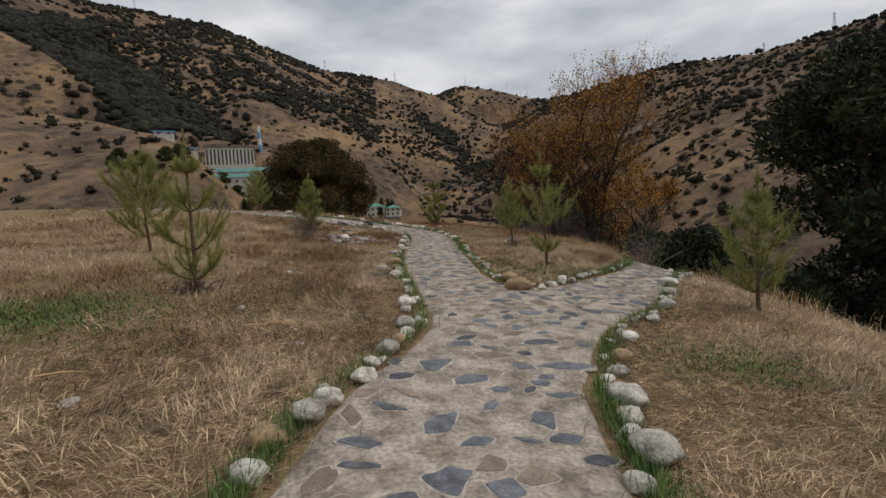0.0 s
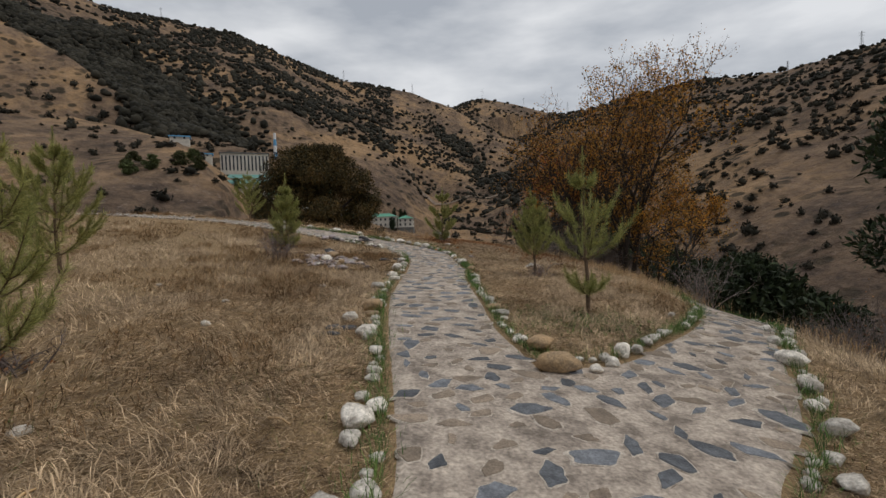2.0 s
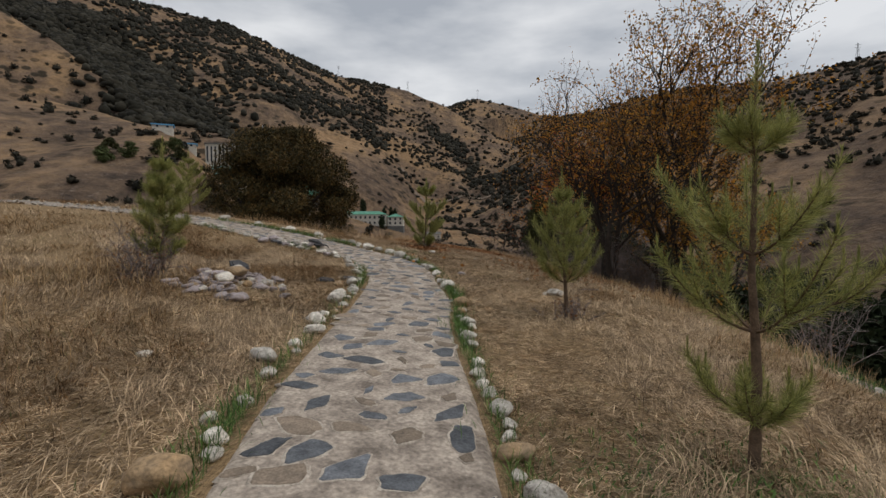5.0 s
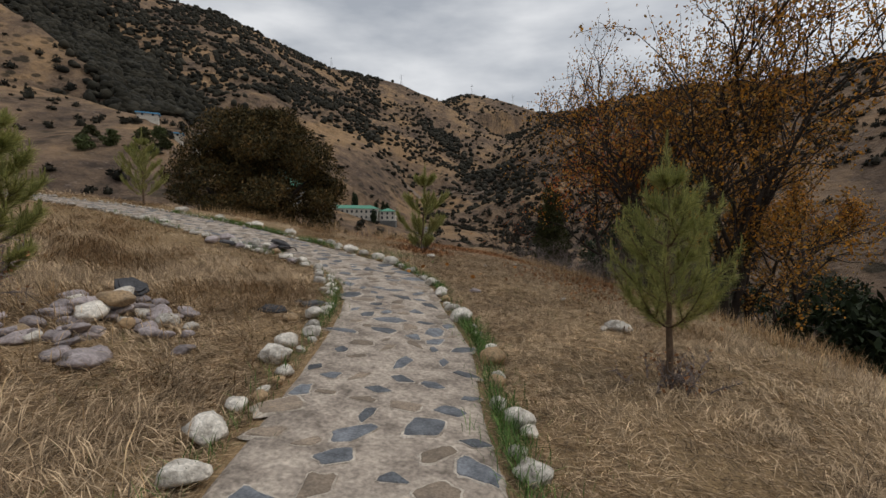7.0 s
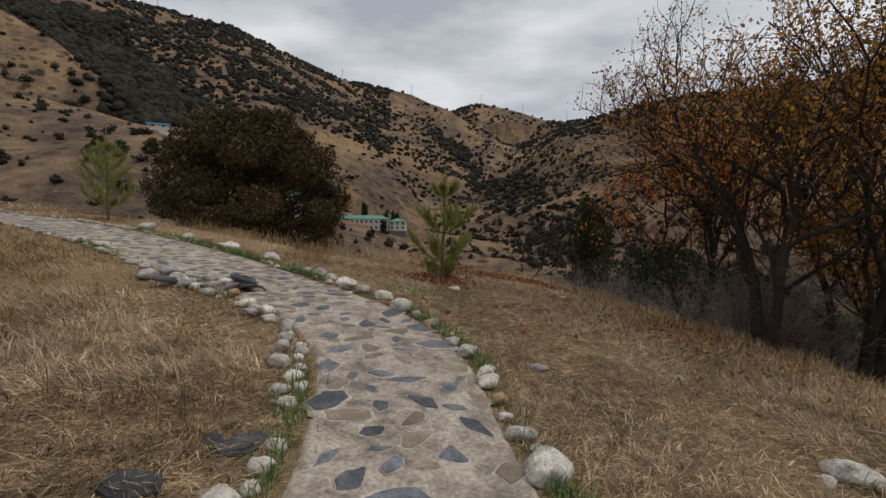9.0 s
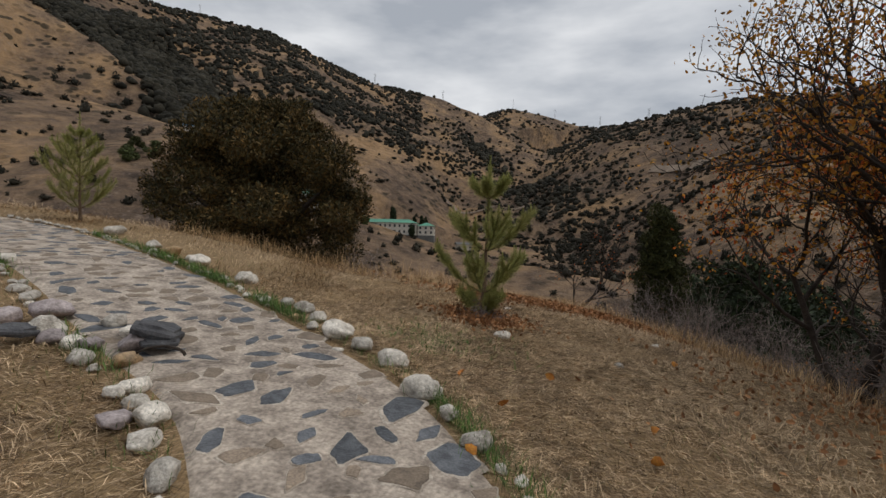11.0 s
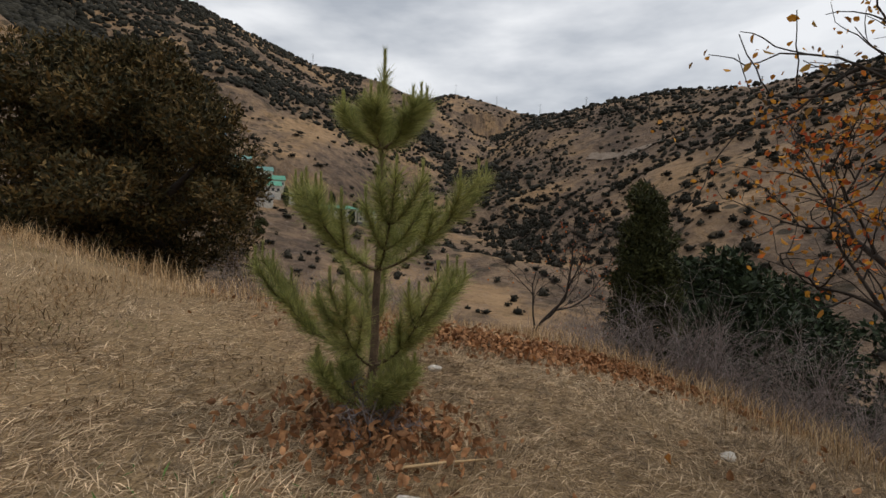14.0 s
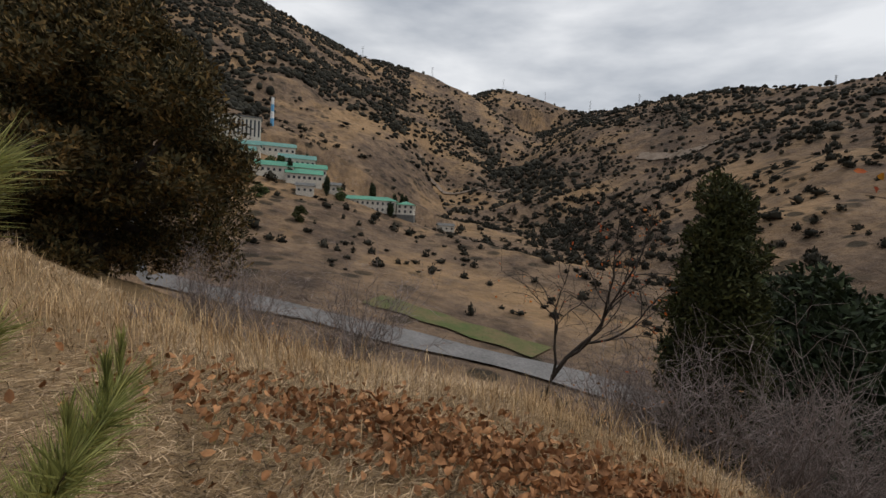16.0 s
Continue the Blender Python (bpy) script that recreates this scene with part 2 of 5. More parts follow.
# ground: near soil and straw, far slopes of dry grass, earth and scrub
def ground_material():
    m = bpy.data.materials.new("dry_hillside")
    m.use_nodes = True
    n, l = m.node_tree.nodes, m.node_tree.links
    p = n["Principled BSDF"]
    p.inputs["Roughness"].default_value = 0.95
    p.inputs["Specular IOR Level"].default_value = 0.1
    g = n.new("ShaderNodeNewGeometry")

    def noise_at(scale, detail=6.0, rough=0.6):
        t = n.new("ShaderNodeTexNoise")
        t.inputs["Scale"].default_value, t.inputs["Detail"].default_value, t.inputs["Roughness"].default_value = scale, detail, rough
        l.new(g.outputs["Position"], t.inputs["Vector"])
        return t.outputs[0]

    def ramp(source, *stops):
        r = n.new("ShaderNodeValToRGB")
        for k, (pos, colour) in enumerate(stops):
            e = r.color_ramp.elements[k] if k < 2 else r.color_ramp.elements.new(pos)
            e.position, e.color = pos, (*colour, 1)
        l.new(source, r.inputs[0])
        return r.outputs[0]

    def mix(fac, a, b, mode="MIX"):
        x = n.new("ShaderNodeMixRGB")
        x.blend_type = mode
        if isinstance(fac, float):
            x.inputs[0].default_value = fac
        else:
            l.new(fac, x.inputs[0])
        l.new(a, x.inputs[1])
        l.new(b, x.inputs[2])
        return x.outputs[0]

    near = ramp(noise_at(1.3), (0.34, (0.07, 0.044, 0.026)), (0.62, (0.22, 0.14, 0.08)), (0.5, (0.13, 0.083, 0.047)))
    near = mix(0.45, near, ramp(noise_at(38, 5.0), (0.3, (0.06, 0.038, 0.022)), (0.7, (0.36, 0.25, 0.14))))
    for stretch in ((9.0, 60.0, 30.0), (70.0, 11.0, 30.0)):
        mp = n.new("ShaderNodeMapping")
        mp.inputs["Scale"].default_value = stretch
        mp.inputs["Rotation"].default_value = (0, 0, 0.5)
        l.new(g.outputs["Position"], mp.inputs[0])
        fib = n.new("ShaderNodeTexNoise")
        fib.inputs["Scale"].default_value, fib.inputs["Detail"].default_value, fib.inputs["Distortion"].default_value = 1.0, 3.0, 1.6
        l.new(mp.outputs[0], fib.inputs["Vector"])
        near = mix(0.42, near, ramp(fib.outputs[0], (0.36, (0.05, 0.032, 0.018)), (0.62, (0.50, 0.35, 0.19))))
    big = ramp(noise_at(0.013, 10.0, 0.7), (0.42, (0.085, 0.062, 0.05)), (0.58, (0.38, 0.24, 0.125)), (0.5, (0.19, 0.13, 0.088)))
    far = mix(0.4, big, ramp(noise_at(0.11, 9.0, 0.75), (0.40, (0.05, 0.038, 0.03)), (0.62, (0.34, 0.23, 0.14))))
    far = mix(ramp(noise_at(0.45, 6.0, 0.7), (0.56, (0, 0, 0)), (0.66, (0.55, 0.55, 0.55))), far, ramp(noise_at(0.06, 4.0), (0.4, (0.15, 0.11, 0.09)), (0.6, (0.30, 0.235, 0.19))))
    length = n.new("ShaderNodeVectorMath")
    length.operation = "LENGTH"
    l.new(g.outputs["Position"], length.inputs[0])
    mr = n.new("ShaderNodeMapRange")
    mr.inputs[1].default_value, mr.inputs[2].default_value = 45, 80
    l.new(length.outputs["Value"], mr.inputs[0])
    split = n.new("ShaderNodeSeparateXYZ")
    l.new(g.outputs["Position"], split.inputs[0])
    tufts = n.new("ShaderNodeTexVoronoi")
    tufts.inputs["Scale"].default_value = 0.16
    l.new(g.outputs["Position"], tufts.inputs["Vector"])
    spots = ramp(tufts.outputs["Distance"], (0.30, (1, 1, 1)), (0.42, (0, 0, 0)))
    where = ramp(noise_at(0.02, 6.0), (0.45, (0, 0, 0)), (0.58, (0.85, 0.85, 0.85)))
    east = n.new("ShaderNodeMapRange")
    east.inputs[1].default_value, east.inputs[2].default_value, east.inputs[4].default_value = 60, 180, 0.5
    l.new(split.outputs[0], east.inputs[0])
    slate = ramp(noise_at(0.025, 10.0, 0.72), (0.40, (0.07, 0.056, 0.05)), (0.60, (0.26, 0.175, 0.115)))
    far = mix(east.outputs[0], far, slate)
    low = n.new("ShaderNodeRGB")
    low.outputs[0].default_value = (0.03, 0.027, 0.019, 1)
    far = mix(mix(1.0, spots, where, "MULTIPLY"), far, low.outputs[0])
    l.new(mix(mr.outputs[0], near, far), p.inputs["Base Color"])
    b = n.new("ShaderNodeBump")
    b.inputs["Strength"].default_value, b.inputs["Distance"].default_value = 0.6, 0.04
    l.new(noise_at(18, 8.0, 0.7), b.inputs["Height"])
    swell = n.new("ShaderNodeMath")
    swell.operation = "MULTIPLY"
    l.new(noise_at(0.035, 9.0, 0.62), swell.inputs[0])
    l.new(mr.outputs[0], swell.inputs[1])
    b2 = n.new("ShaderNodeBump")
    b2.inputs["Strength"].default_value, b2.inputs["Distance"].default_value = 1.0, 10.0
    l.new(swell.outputs[0], b2.inputs["Height"])
    l.new(b2.outputs[0], b.inputs["Normal"])
    l.new(b.outputs[0], p.inputs["Normal"])
    return m


M_GROUND = ground_material()
gx = spaced(-22, 9, 0.28, -1500, 1300, 1.07)
gy = spaced(-3, 40, 0.28, -200, 1650, 1.07)
GX, GY = np.meshgrid(gx, gy)
GZ = land(GX.ravel(), GY.ravel())
nx, ny = len(gx), len(gy)
idx = np.arange(nx * ny).reshape(ny, nx)
quads = np.stack([idx[:-1, :-1], idx[:-1, 1:], idx[1:, 1:], idx[1:, :-1]], -1).reshape(-1, 4)
ground = mesh_object("ground", np.stack([GX.ravel(), GY.ravel(), GZ], 1), quads, M_GROUND, smooth=True)
tagged(ground, "dry grassy hillside terrace above a scrub-covered mountain valley", "ground", kind="structure")

# ---------- the footpath ----------
PATH_LEFT = [(-1.15, -3), (-1.1, 3.2), (-0.75, 5.0), (-0.62, 6.2), (-0.95, 7.8), (-1.55, 10.2), (-2.05, 12.6), (-2.3, 15.0), (-2.55, 17.5), (-2.95, 19.4), (-3.6, 20.9), (-4.6, 22.0), (-6.2, 22.9), (-8.4, 24.2), (-10.6, 25.3), (-13.5, 26.4), (-17, 27.2), (-24, 27.6)]
PATH_RIGHT = [(1.05, -3), (1.05, 3.2), (1.15, 5.0), (1.3, 6.4), (0.62, 9.1), (0.15, 10.7), (-0.1, 12.4), (-0.6, 15.4), (-0.8, 17.6), (-1.25, 19.4), (-1.6, 21.0), (-2.35, 22.5), (-3.3, 23.6), (-5.1, 24.9), (-8.2, 26.8), (-12.5, 28.9), (-17, 29.9), (-24, 30.4)]
SPUR_LEFT = [(-0.4, 7.4), (0.0, 8.2), (0.62, 9.1), (1.6, 9.55), (2.55, 10.7), (3.5, 12.0), (4.3, 13.6), (4.9, 16.0), (5.4, 19)]
SPUR_RIGHT = [(0.5, 3.2), (1.06, 4.1), (1.42, 5.3), (1.92, 6.5), (2.95, 8.0), (3.85, 9.9), (4.7, 11.7), (5.6, 13.4), (6.2, 15.6), (6.7, 19)]


def smooth_line(points, count):
    """A smooth curve through the points, evenly sampled."""
    pts = np.array(points, float)
    out = []
    for k in range(len(pts) - 1):
        p0, p1, p2, p3 = pts[max(k - 1, 0)], pts[k], pts[k + 1], pts[min(k + 2, len(pts) - 1)]
        for s in np.linspace(0, 1, 16, endpoint=False):
            out.append(0.5 * (2 * p1 + (p2 - p0) * s + (2 * p0 - 5 * p1 + 4 * p2 - p3) * s * s + (3 * p1 - p0 - 3 * p2 + p3) * s ** 3))
    out.append(pts[-1])
    out = np.array(out)
    run = np.r_[0, np.cumsum(np.hypot(*np.diff(out, axis=0).T))]
    at = np.linspace(0, run[-1], count)
    return np.stack([np.interp(at, run, out[:, 0]), np.interp(at, run, out[:, 1])], 1)


def ribbon(left, right, count, across):
    a, b = smooth_line(left, count), smooth_line(right, count)
    s = np.linspace(0, 1, across)[None, :, None]
    return a[:, None] * (1 - s) + b[:, None] * s


PATH_LIFT = 0.03


def path_mesh(name, grid, label, lift):
    n, m = grid.shape[:2]
    x, y = grid[..., 0].ravel(), grid[..., 1].ravel()
    edge = np.minimum(np.arange(m), m - 1 - np.arange(m))
    z = land(x, y) + lift + 0.018 * (fbm(x * 3, y * 3, 5, 4) - 0.47)
    z = z.reshape(n, m)
    z[:, edge == 0] -= 0.07
    idx = np.arange(n * m).reshape(n, m)
    quads = np.stack([idx[:-1, :-1], idx[:-1, 1:], idx[1:, 1:], idx[1:, :-1]], -1).reshape(-1, 4)
    ob = mesh_object(name, np.stack([x, y, z.ravel()], 1), quads, M_CONCRETE, smooth=True)
    return tagged(ob, label, "path", kind="structure")


main_grid = ribbon(PATH_LEFT, PATH_RIGHT, 340, 17)
spur_grid = ribbon(SPUR_LEFT, SPUR_RIGHT, 110, 17)
footpath = path_mesh("pavement", main_grid, "concrete footpath set with irregular slate slabs", PATH_LIFT)
side_path = path_mesh("pavement", spur_grid, "concrete side path with slate slabs, branching off downhill", PATH_LIFT - 0.006)

# ---------- mesh tools ----------
rng = np.random.default_rng(7)


def fast_mesh(name, verts, faces, mats, parent=None, smooth=False, index=None):
    """One mesh object from arrays; all faces have the same number of corners."""
    verts, faces = np.asarray(verts, np.float32), np.asarray(faces, np.int32)
    me = bpy.data.meshes.new(name)
    k = faces.shape[1]
    me.vertices.add(len(verts))
    me.vertices.foreach_set("co", verts.ravel())
    me.loops.add(faces.size)
    me.loops.foreach_set("vertex_index", faces.ravel())
    me.polygons.add(len(faces))
    me.polygons.foreach_set("loop_start", np.arange(0, faces.size, k, dtype=np.int32))
    for m in mats if isinstance(mats, (list, tuple)) else [mats]:
        me.materials.append(m)
    if index is not None:
        me.polygons.foreach_set("material_index", np.asarray(index, np.int32))
    if smooth:
        me.polygons.foreach_set("use_smooth", np.ones(len(faces), bool))
    me.update(calc_edges=True)
    me.validate()
    ob = new(name, me)
    if parent:
        ob.parent = parent
    return ob


def thing(name, x, y, z, label, category, group="", kind="", turn=0.0):
    e = new(name)
    e.empty_display_size = 0.2
    e.matrix_basis = pose(x, y, z, 0, 0, turn)
    return tagged(e, label, category, group, kind)


class Tubes:
    """Collects tapered limbs into one mesh."""

    def __init__(self, sides=6):
        self.v, self.f, self.n, self.sides = [], [], 0, sides

    def add(self, points, radii, sides=None):
        sides = sides or self.sides
        pts = np.asarray(points, float)
        tang = np.gradient(pts, axis=0)
        tang /= np.linalg.norm(tang, axis=1)[:, None] + 1e-9
        ref = np.where(np.abs(tang[:, 2:3]) > 0.9, [[1.0, 0, 0]], [[0, 0, 1.0]])
        u = np.cross(tang, ref)
        u /= np.linalg.norm(u, axis=1)[:, None] + 1e-9
        w = np.cross(tang, u)
        a = np.linspace(0, 2 * np.pi, sides, endpoint=False)
        ring = pts[:, None] + np.asarray(radii)[:, None, None] * (np.cos(a)[None, :, None] * u[:, None] + np.sin(a)[None, :, None] * w[:, None])
        m = len(pts)
        i = np.arange(m * sides).reshape(m, sides) + self.n
        j = np.roll(i, -1, axis=1)
        self.f.append(np.stack([i[:-1], j[:-1], j[1:], i[1:]], -1).reshape(-1, 4))
        self.v.append(ring.reshape(-1, 3))
        self.n += m * sides

    def mesh(self, name, mat, parent=None, smooth=True):
        return fast_mesh(name, np.concatenate(self.v), np.concatenate(self.f), mat, parent, smooth)


def unit(v):
    return v / (np.linalg.norm(v, axis=-1, keepdims=True) + 1e-9)


def leaves(centres, size, normal_bias=None, spread=1.0, slim=0.55, g=rng):
    """Rhombic leaves: (n,3) centres, (n,) sizes. Returns vertices and quads."""
    n = len(centres)
    axis = unit(g.normal(size=(n, 3)) * spread + (0 if normal_bias is None else normal_bias))
    side = unit(np.cross(axis, g.normal(size=(n, 3))))
    s = np.asarray(size)[:, None]
    bend = np.cross(axis, side) * s * 0.12
    v = np.stack([centres - axis * s * 0.5, centres + side * s * 0.5 * slim + bend, centres + axis * s * 0.5, centres - side * s * 0.5 * slim + bend], 1).reshape(-1, 3)
    return v, np.arange(4 * n).reshape(n, 4)


def curled(centres, size, bias=None, slim=0.6, g=rng):
    """Leaves of two halves folded along the rib."""
    n = len(centres)
    axis = unit(g.normal(size=(n, 3)) + (0 if bias is None else bias))
    side = unit(np.cross(axis, g.normal(size=(n, 3))))
    up = np.cross(axis, side)
    s = np.asarray(size)[:, None]
    fold = g.uniform(0.05, 0.3, (n, 1)) * s
    w = side * s * 0.5 * slim
    rows = [centres - axis * s * 0.5, centres - axis * s * 0.18 + w + up * fold, centres + axis * s * 0.22 + w * 0.8 + up * fold, centres + axis * s * 0.5 + up * fold * 0.4, centres + axis * s * 0.22 - w * 0.8 + up * fold, centres - axis * s * 0.18 - w + up * fold]
    v = np.stack(rows, 1).reshape(-1, 3)
    k = np.arange(n)[:, None] * 6
    return v, np.concatenate([k + [[0, 1, 2, 3]], k + [[3, 4, 5, 0]]], 1).reshape(-1, 4)


def needles(bases, ways, length, width, g=rng):
    """Long thin triangles from each base along each way."""
    n = len(bases)
    side = unit(np.cross(ways, g.normal(size=(n, 3)))) * width * 0.5
    v = np.stack([bases - side, bases + side, bases + ways * np.asarray(length)[:, None]], 1).reshape(-1, 3)
    return v, np.arange(3 * n).reshape(n, 3)


# ---------- materials of plants and houses ----------
# dry_straw: wide value swing at scale 6 paints the shade between tufts into the colour
M_STRAW = material("dry_straw", (0.61, 0.46, 0.295), 0.78, (0.14, 0.09, 0.054), 0.7, 6, 0, 10, per_island=0.45, third=(0.37, 0.26, 0.155), swing=(0.5, 1.4))
M_TALLSTRAW = material("tall_dry_grass", (0.68, 0.49, 0.28), 0.8, (0.24, 0.145, 0.075), 1.2, 12, 0, 10, per_island=0.35, third=(0.48, 0.32, 0.165))
M_GREEN = material("green_grass", (0.15, 0.23, 0.055), 0.7, (0.05, 0.105, 0.025), 3, 30, 0, 10, per_island=0.3, third=(0.09, 0.16, 0.04))
M_MIXED = material("fading_grass", (0.22, 0.20, 0.075), 0.75, (0.1, 0.12, 0.04), 3, 30, 0, 10, per_island=0.3, third=(0.16, 0.155, 0.06))
M_NEEDLE = material("pine_needles", (0.48, 0.45, 0.17), 0.5, (0.17, 0.205, 0.06), 3, 20, 0, 10, per_island=0.3, third=(0.31, 0.32, 0.105), thin=True)
M_CEDAR = material("juniper_foliage", (0.155, 0.09, 0.028), 0.8, (0.02, 0.023, 0.01), 0.8, 3, 0, 10, per_island=0.4, third=(0.06, 0.05, 0.018), swing=(0.5, 1.5))
M_EVERGREEN = material("dark_evergreen", (0.04, 0.055, 0.022), 0.75, (0.015, 0.024, 0.011), 1, 8, 0, 10, per_island=0.35, third=(0.025, 0.038, 0.016))
M_COLUMN = material("column_juniper_foliage", (0.07, 0.072, 0.022), 0.8, (0.025, 0.032, 0.012), 1, 8, 0, 10, per_island=0.35, third=(0.045, 0.05, 0.016))
M_AUTUMN = material("autumn_leaves", (0.66, 0.33, 0.045), 0.7, (0.34, 0.13, 0.025), 0.6, 8, 0, 10, per_island=0.3, third=(0.52, 0.23, 0.03), thin=True)
M_DULL = material("fading_brown_leaves", (0.42, 0.26, 0.06), 0.75, (0.17, 0.085, 0.03), 0.6, 8, 0, 10, per_island=0.35, third=(0.28, 0.16, 0.045), thin=True)
M_RED = material("red_orange_leaves", (0.55, 0.22, 0.03), 0.65, (0.4, 0.06, 0.03), 2, 8, 0, 10, per_island=0.25, third=(0.55, 0.13, 0.03), thin=True)
M_BARK = material("dark_bark", (0.06, 0.047, 0.038), 0.9, (0.028, 0.022, 0.018), 6, 60, 0.8, 30)
M_PINEBARK = material("pine_bark", (0.17, 0.115, 0.075), 0.9, (0.09, 0.06, 0.04), 12, 80, 0.6, 50)
M_TWIG = material("grey_twigs", (0.30, 0.25, 0.235), 0.9, (0.14, 0.112, 0.10), 2, 30, 0, 20, per_island=0.3)
M_DEADLEAF = material("fallen_leaves", (0.42, 0.22, 0.10), 0.8, (0.2, 0.095, 0.045), 4, 30, 0, 10, per_island=0.3, third=(0.32, 0.15, 0.065))
M_ORANGELEAF = material("fresh_fallen_leaf", (0.55, 0.24, 0.04), 0.7, (0.42, 0.14, 0.03), 20, 60, 0, 10, per_object=0.2)
M_SCRUB = material("mountain_scrub", (0.041, 0.036, 0.026), 0.95, (0.013, 0.013, 0.009), 0.25, 2.5, 0.6, 1.5, per_island=0.4, third=(0.027, 0.025, 0.017))
M_WALL = material("white_render_wall", (0.62, 0.58, 0.50), 0.9, (0.52, 0.48, 0.42), 0.4, 4, 0.2, 8)
M_ROOF = material("green_sheet_roof", (0.10, 0.30, 0.20), 0.6, (0.08, 0.24, 0.17), 0.3, 4, 0.2, 6)
M_TEALROOF = material("teal_sheet_roof", (0.13, 0.28, 0.24), 0.6, (0.10, 0.22, 0.2), 0.3, 4, 0.2, 6)
M_GLASS = material("dark_window_glass", (0.045, 0.05, 0.06), 0.15, (0.03, 0.035, 0.045), 1, 10, 0, 10)
M_PLINTH = material("grey_plinth", (0.16, 0.16, 0.155), 0.9, (0.11, 0.11, 0.105), 0.5, 5, 0.2, 8)
M_BLUE = material("blue_paint", (0.14, 0.36, 0.58), 0.5, (0.11, 0.3, 0.5), 0.5, 5, 0, 8)
M_WHITE = material("white_paint", (0.75, 0.75, 0.74), 0.5, (0.65, 0.65, 0.64), 0.5, 5, 0, 8)
M_STEEL = material("galvanised_steel", (0.32, 0.33, 0.34), 0.5, (0.24, 0.25, 0.26), 1, 10, 0, 8, metal=0.6)
M_GREENTREE = material("village_tree_leaves", (0.10, 0.12, 0.045), 0.8, (0.05, 0.065, 0.025), 0.6, 8, 0, 10, per_island=0.35, third=(0.07, 0.09, 0.03))
M_ROAD = material("grey_asphalt", (0.20, 0.19, 0.185), 0.85, (0.14, 0.135, 0.13), 0.25, 3, 0.3, 6)
M_FIELD = material("green_field_grass", (0.07, 0.10, 0.028), 0.9, (0.15, 0.115, 0.055), 0.22, 4, 0.6, 6)


# ---------- grass ----------
def inside(poly, x, y):
    """Points within a polygon, by crossings."""
    res = np.zeros(len(x), bool)
    px, py = np.array(poly).T
    j = len(px) - 1
    for i in range(len(px)):
        hit = ((py[i] > y) != (py[j] > y)) & (x < (px[j] - px[i]) * (y - py[i]) / (py[j] - py[i] + 1e-12) + px[i])
        res ^= hit
        j = i
    return res


OUTLINES = [np.r_[g[:, 0], g[::-1, -1]] for g in (main_grid, spur_grid)]
EDGES = [main_grid[:, 0], main_grid[:, -1], spur_grid[:, 0], spur_grid[:, -1]]


def off_path(x, y):
    return ~(inside(OUTLINES[0], x, y) | inside(OUTLINES[1], x, y))


def edge_distance(x, y):
    best = np.full(len(x), 9.0)
    for e in EDGES:
        e = e[::2]
        for k in range(0, len(e), 40):
            chunk = e[k:k + 40]
            near = (np.abs(x - chunk[:, 0].mean()) < 6) & (np.abs(y - chunk[:, 1].mean()) < 6)
            if near.any():
                d = np.hypot(x[near, None] - chunk[None, :, 0], y[near, None] - chunk[None, :, 1]).min(1)
                best[near] = np.minimum(best[near], d)
    return best


def blades(name, x, y, length, width, lean, mat, label, category="grass", parent=None, lift=-0.01, curl=0.35, way=None):
    """A sward of bent blades, two faces each, at the given places."""
    n = len(x)
    base = np.stack([x, y, land(x, y) + lift], 1)
    a = rng.uniform(0, 2 * np.pi, n) if way is None else way
    out = np.stack([np.cos(a), np.sin(a), np.zeros(n)], 1)
    side = np.stack([-np.sin(a), np.cos(a), np.zeros(n)], 1) * np.asarray(width)[:, None] * 0.5
    c, s = np.cos(lean)[:, None], np.sin(lean)[:, None]
    up = np.array([[0, 0, 1.0]])
    L = np.asarray(length)[:, None]
    mid = base + (up * c + out * s) * L * 0.55
    lean2 = np.minimum(lean + curl, 1.75)
    tip = mid + (up * np.cos(lean2)[:, None] + out * np.sin(lean2)[:, None]) * L * 0.45
    v = np.stack([base, mid + side, tip, mid - side], 1).reshape(-1, 3)
    k = np.arange(n)[:, None] * 4
    tris = np.concatenate([k + [[0, 1, 3]], k + [[3, 1, 2]]], 1).reshape(-1, 3)
    ob = fast_mesh(name, v, tris, mat)
    return tagged(ob, label, category, kind="stuff")


WALKED = [(0.2, 0), (0.1, 7.4), (-0.5, 11), (-1.5, 16), (-2.2, 19.5), (-2.3, 21.5), (-1.2, 26.7)]


def scatter(n, x0, x1, y0, y1):
    return rng.uniform(x0, x1, n), rng.uniform(y0, y1, n)


# short trampled straw, thickest beside the walked line
x, y = scatter(1150000, -24, 9, -1, 37)
away = along(WALKED, x, y)[0]
clump = fbm(x * 0.8, y * 0.8, 41, 4)
brow_d, _, brow_side = along(BROW, x, y)
keep = rng.random(len(x)) < np.clip(1.25 - away / 9, 0.16, 1.0) * np.clip((clump - 0.2) * 3.2, 0.25, 1)
keep &= (away < 16) | (rng.random(len(x)) < 0.6)
keep &= (brow_d * -brow_side < 5)
x, y, away, clump = x[keep], y[keep], away[keep], clump[keep]
keep = off_path(x, y)
x, y, away, clump = x[keep], y[keep], away[keep], clump[keep]
bare = np.exp(-((x + 1.0) ** 2 + (y - 27.2) ** 2) / 5) + 1.2 * np.exp(-((x - 1.8) ** 2 + (y - 24.2) ** 2) / 4)
keep = rng.random(len(x)) > bare * 0.45
x, y, away, clump = x[keep], y[keep], away[keep], clump[keep]
west = x < np.interp(y, [0, 6, 12, 20, 26], [-1, -1, -2, -3.2, -20])
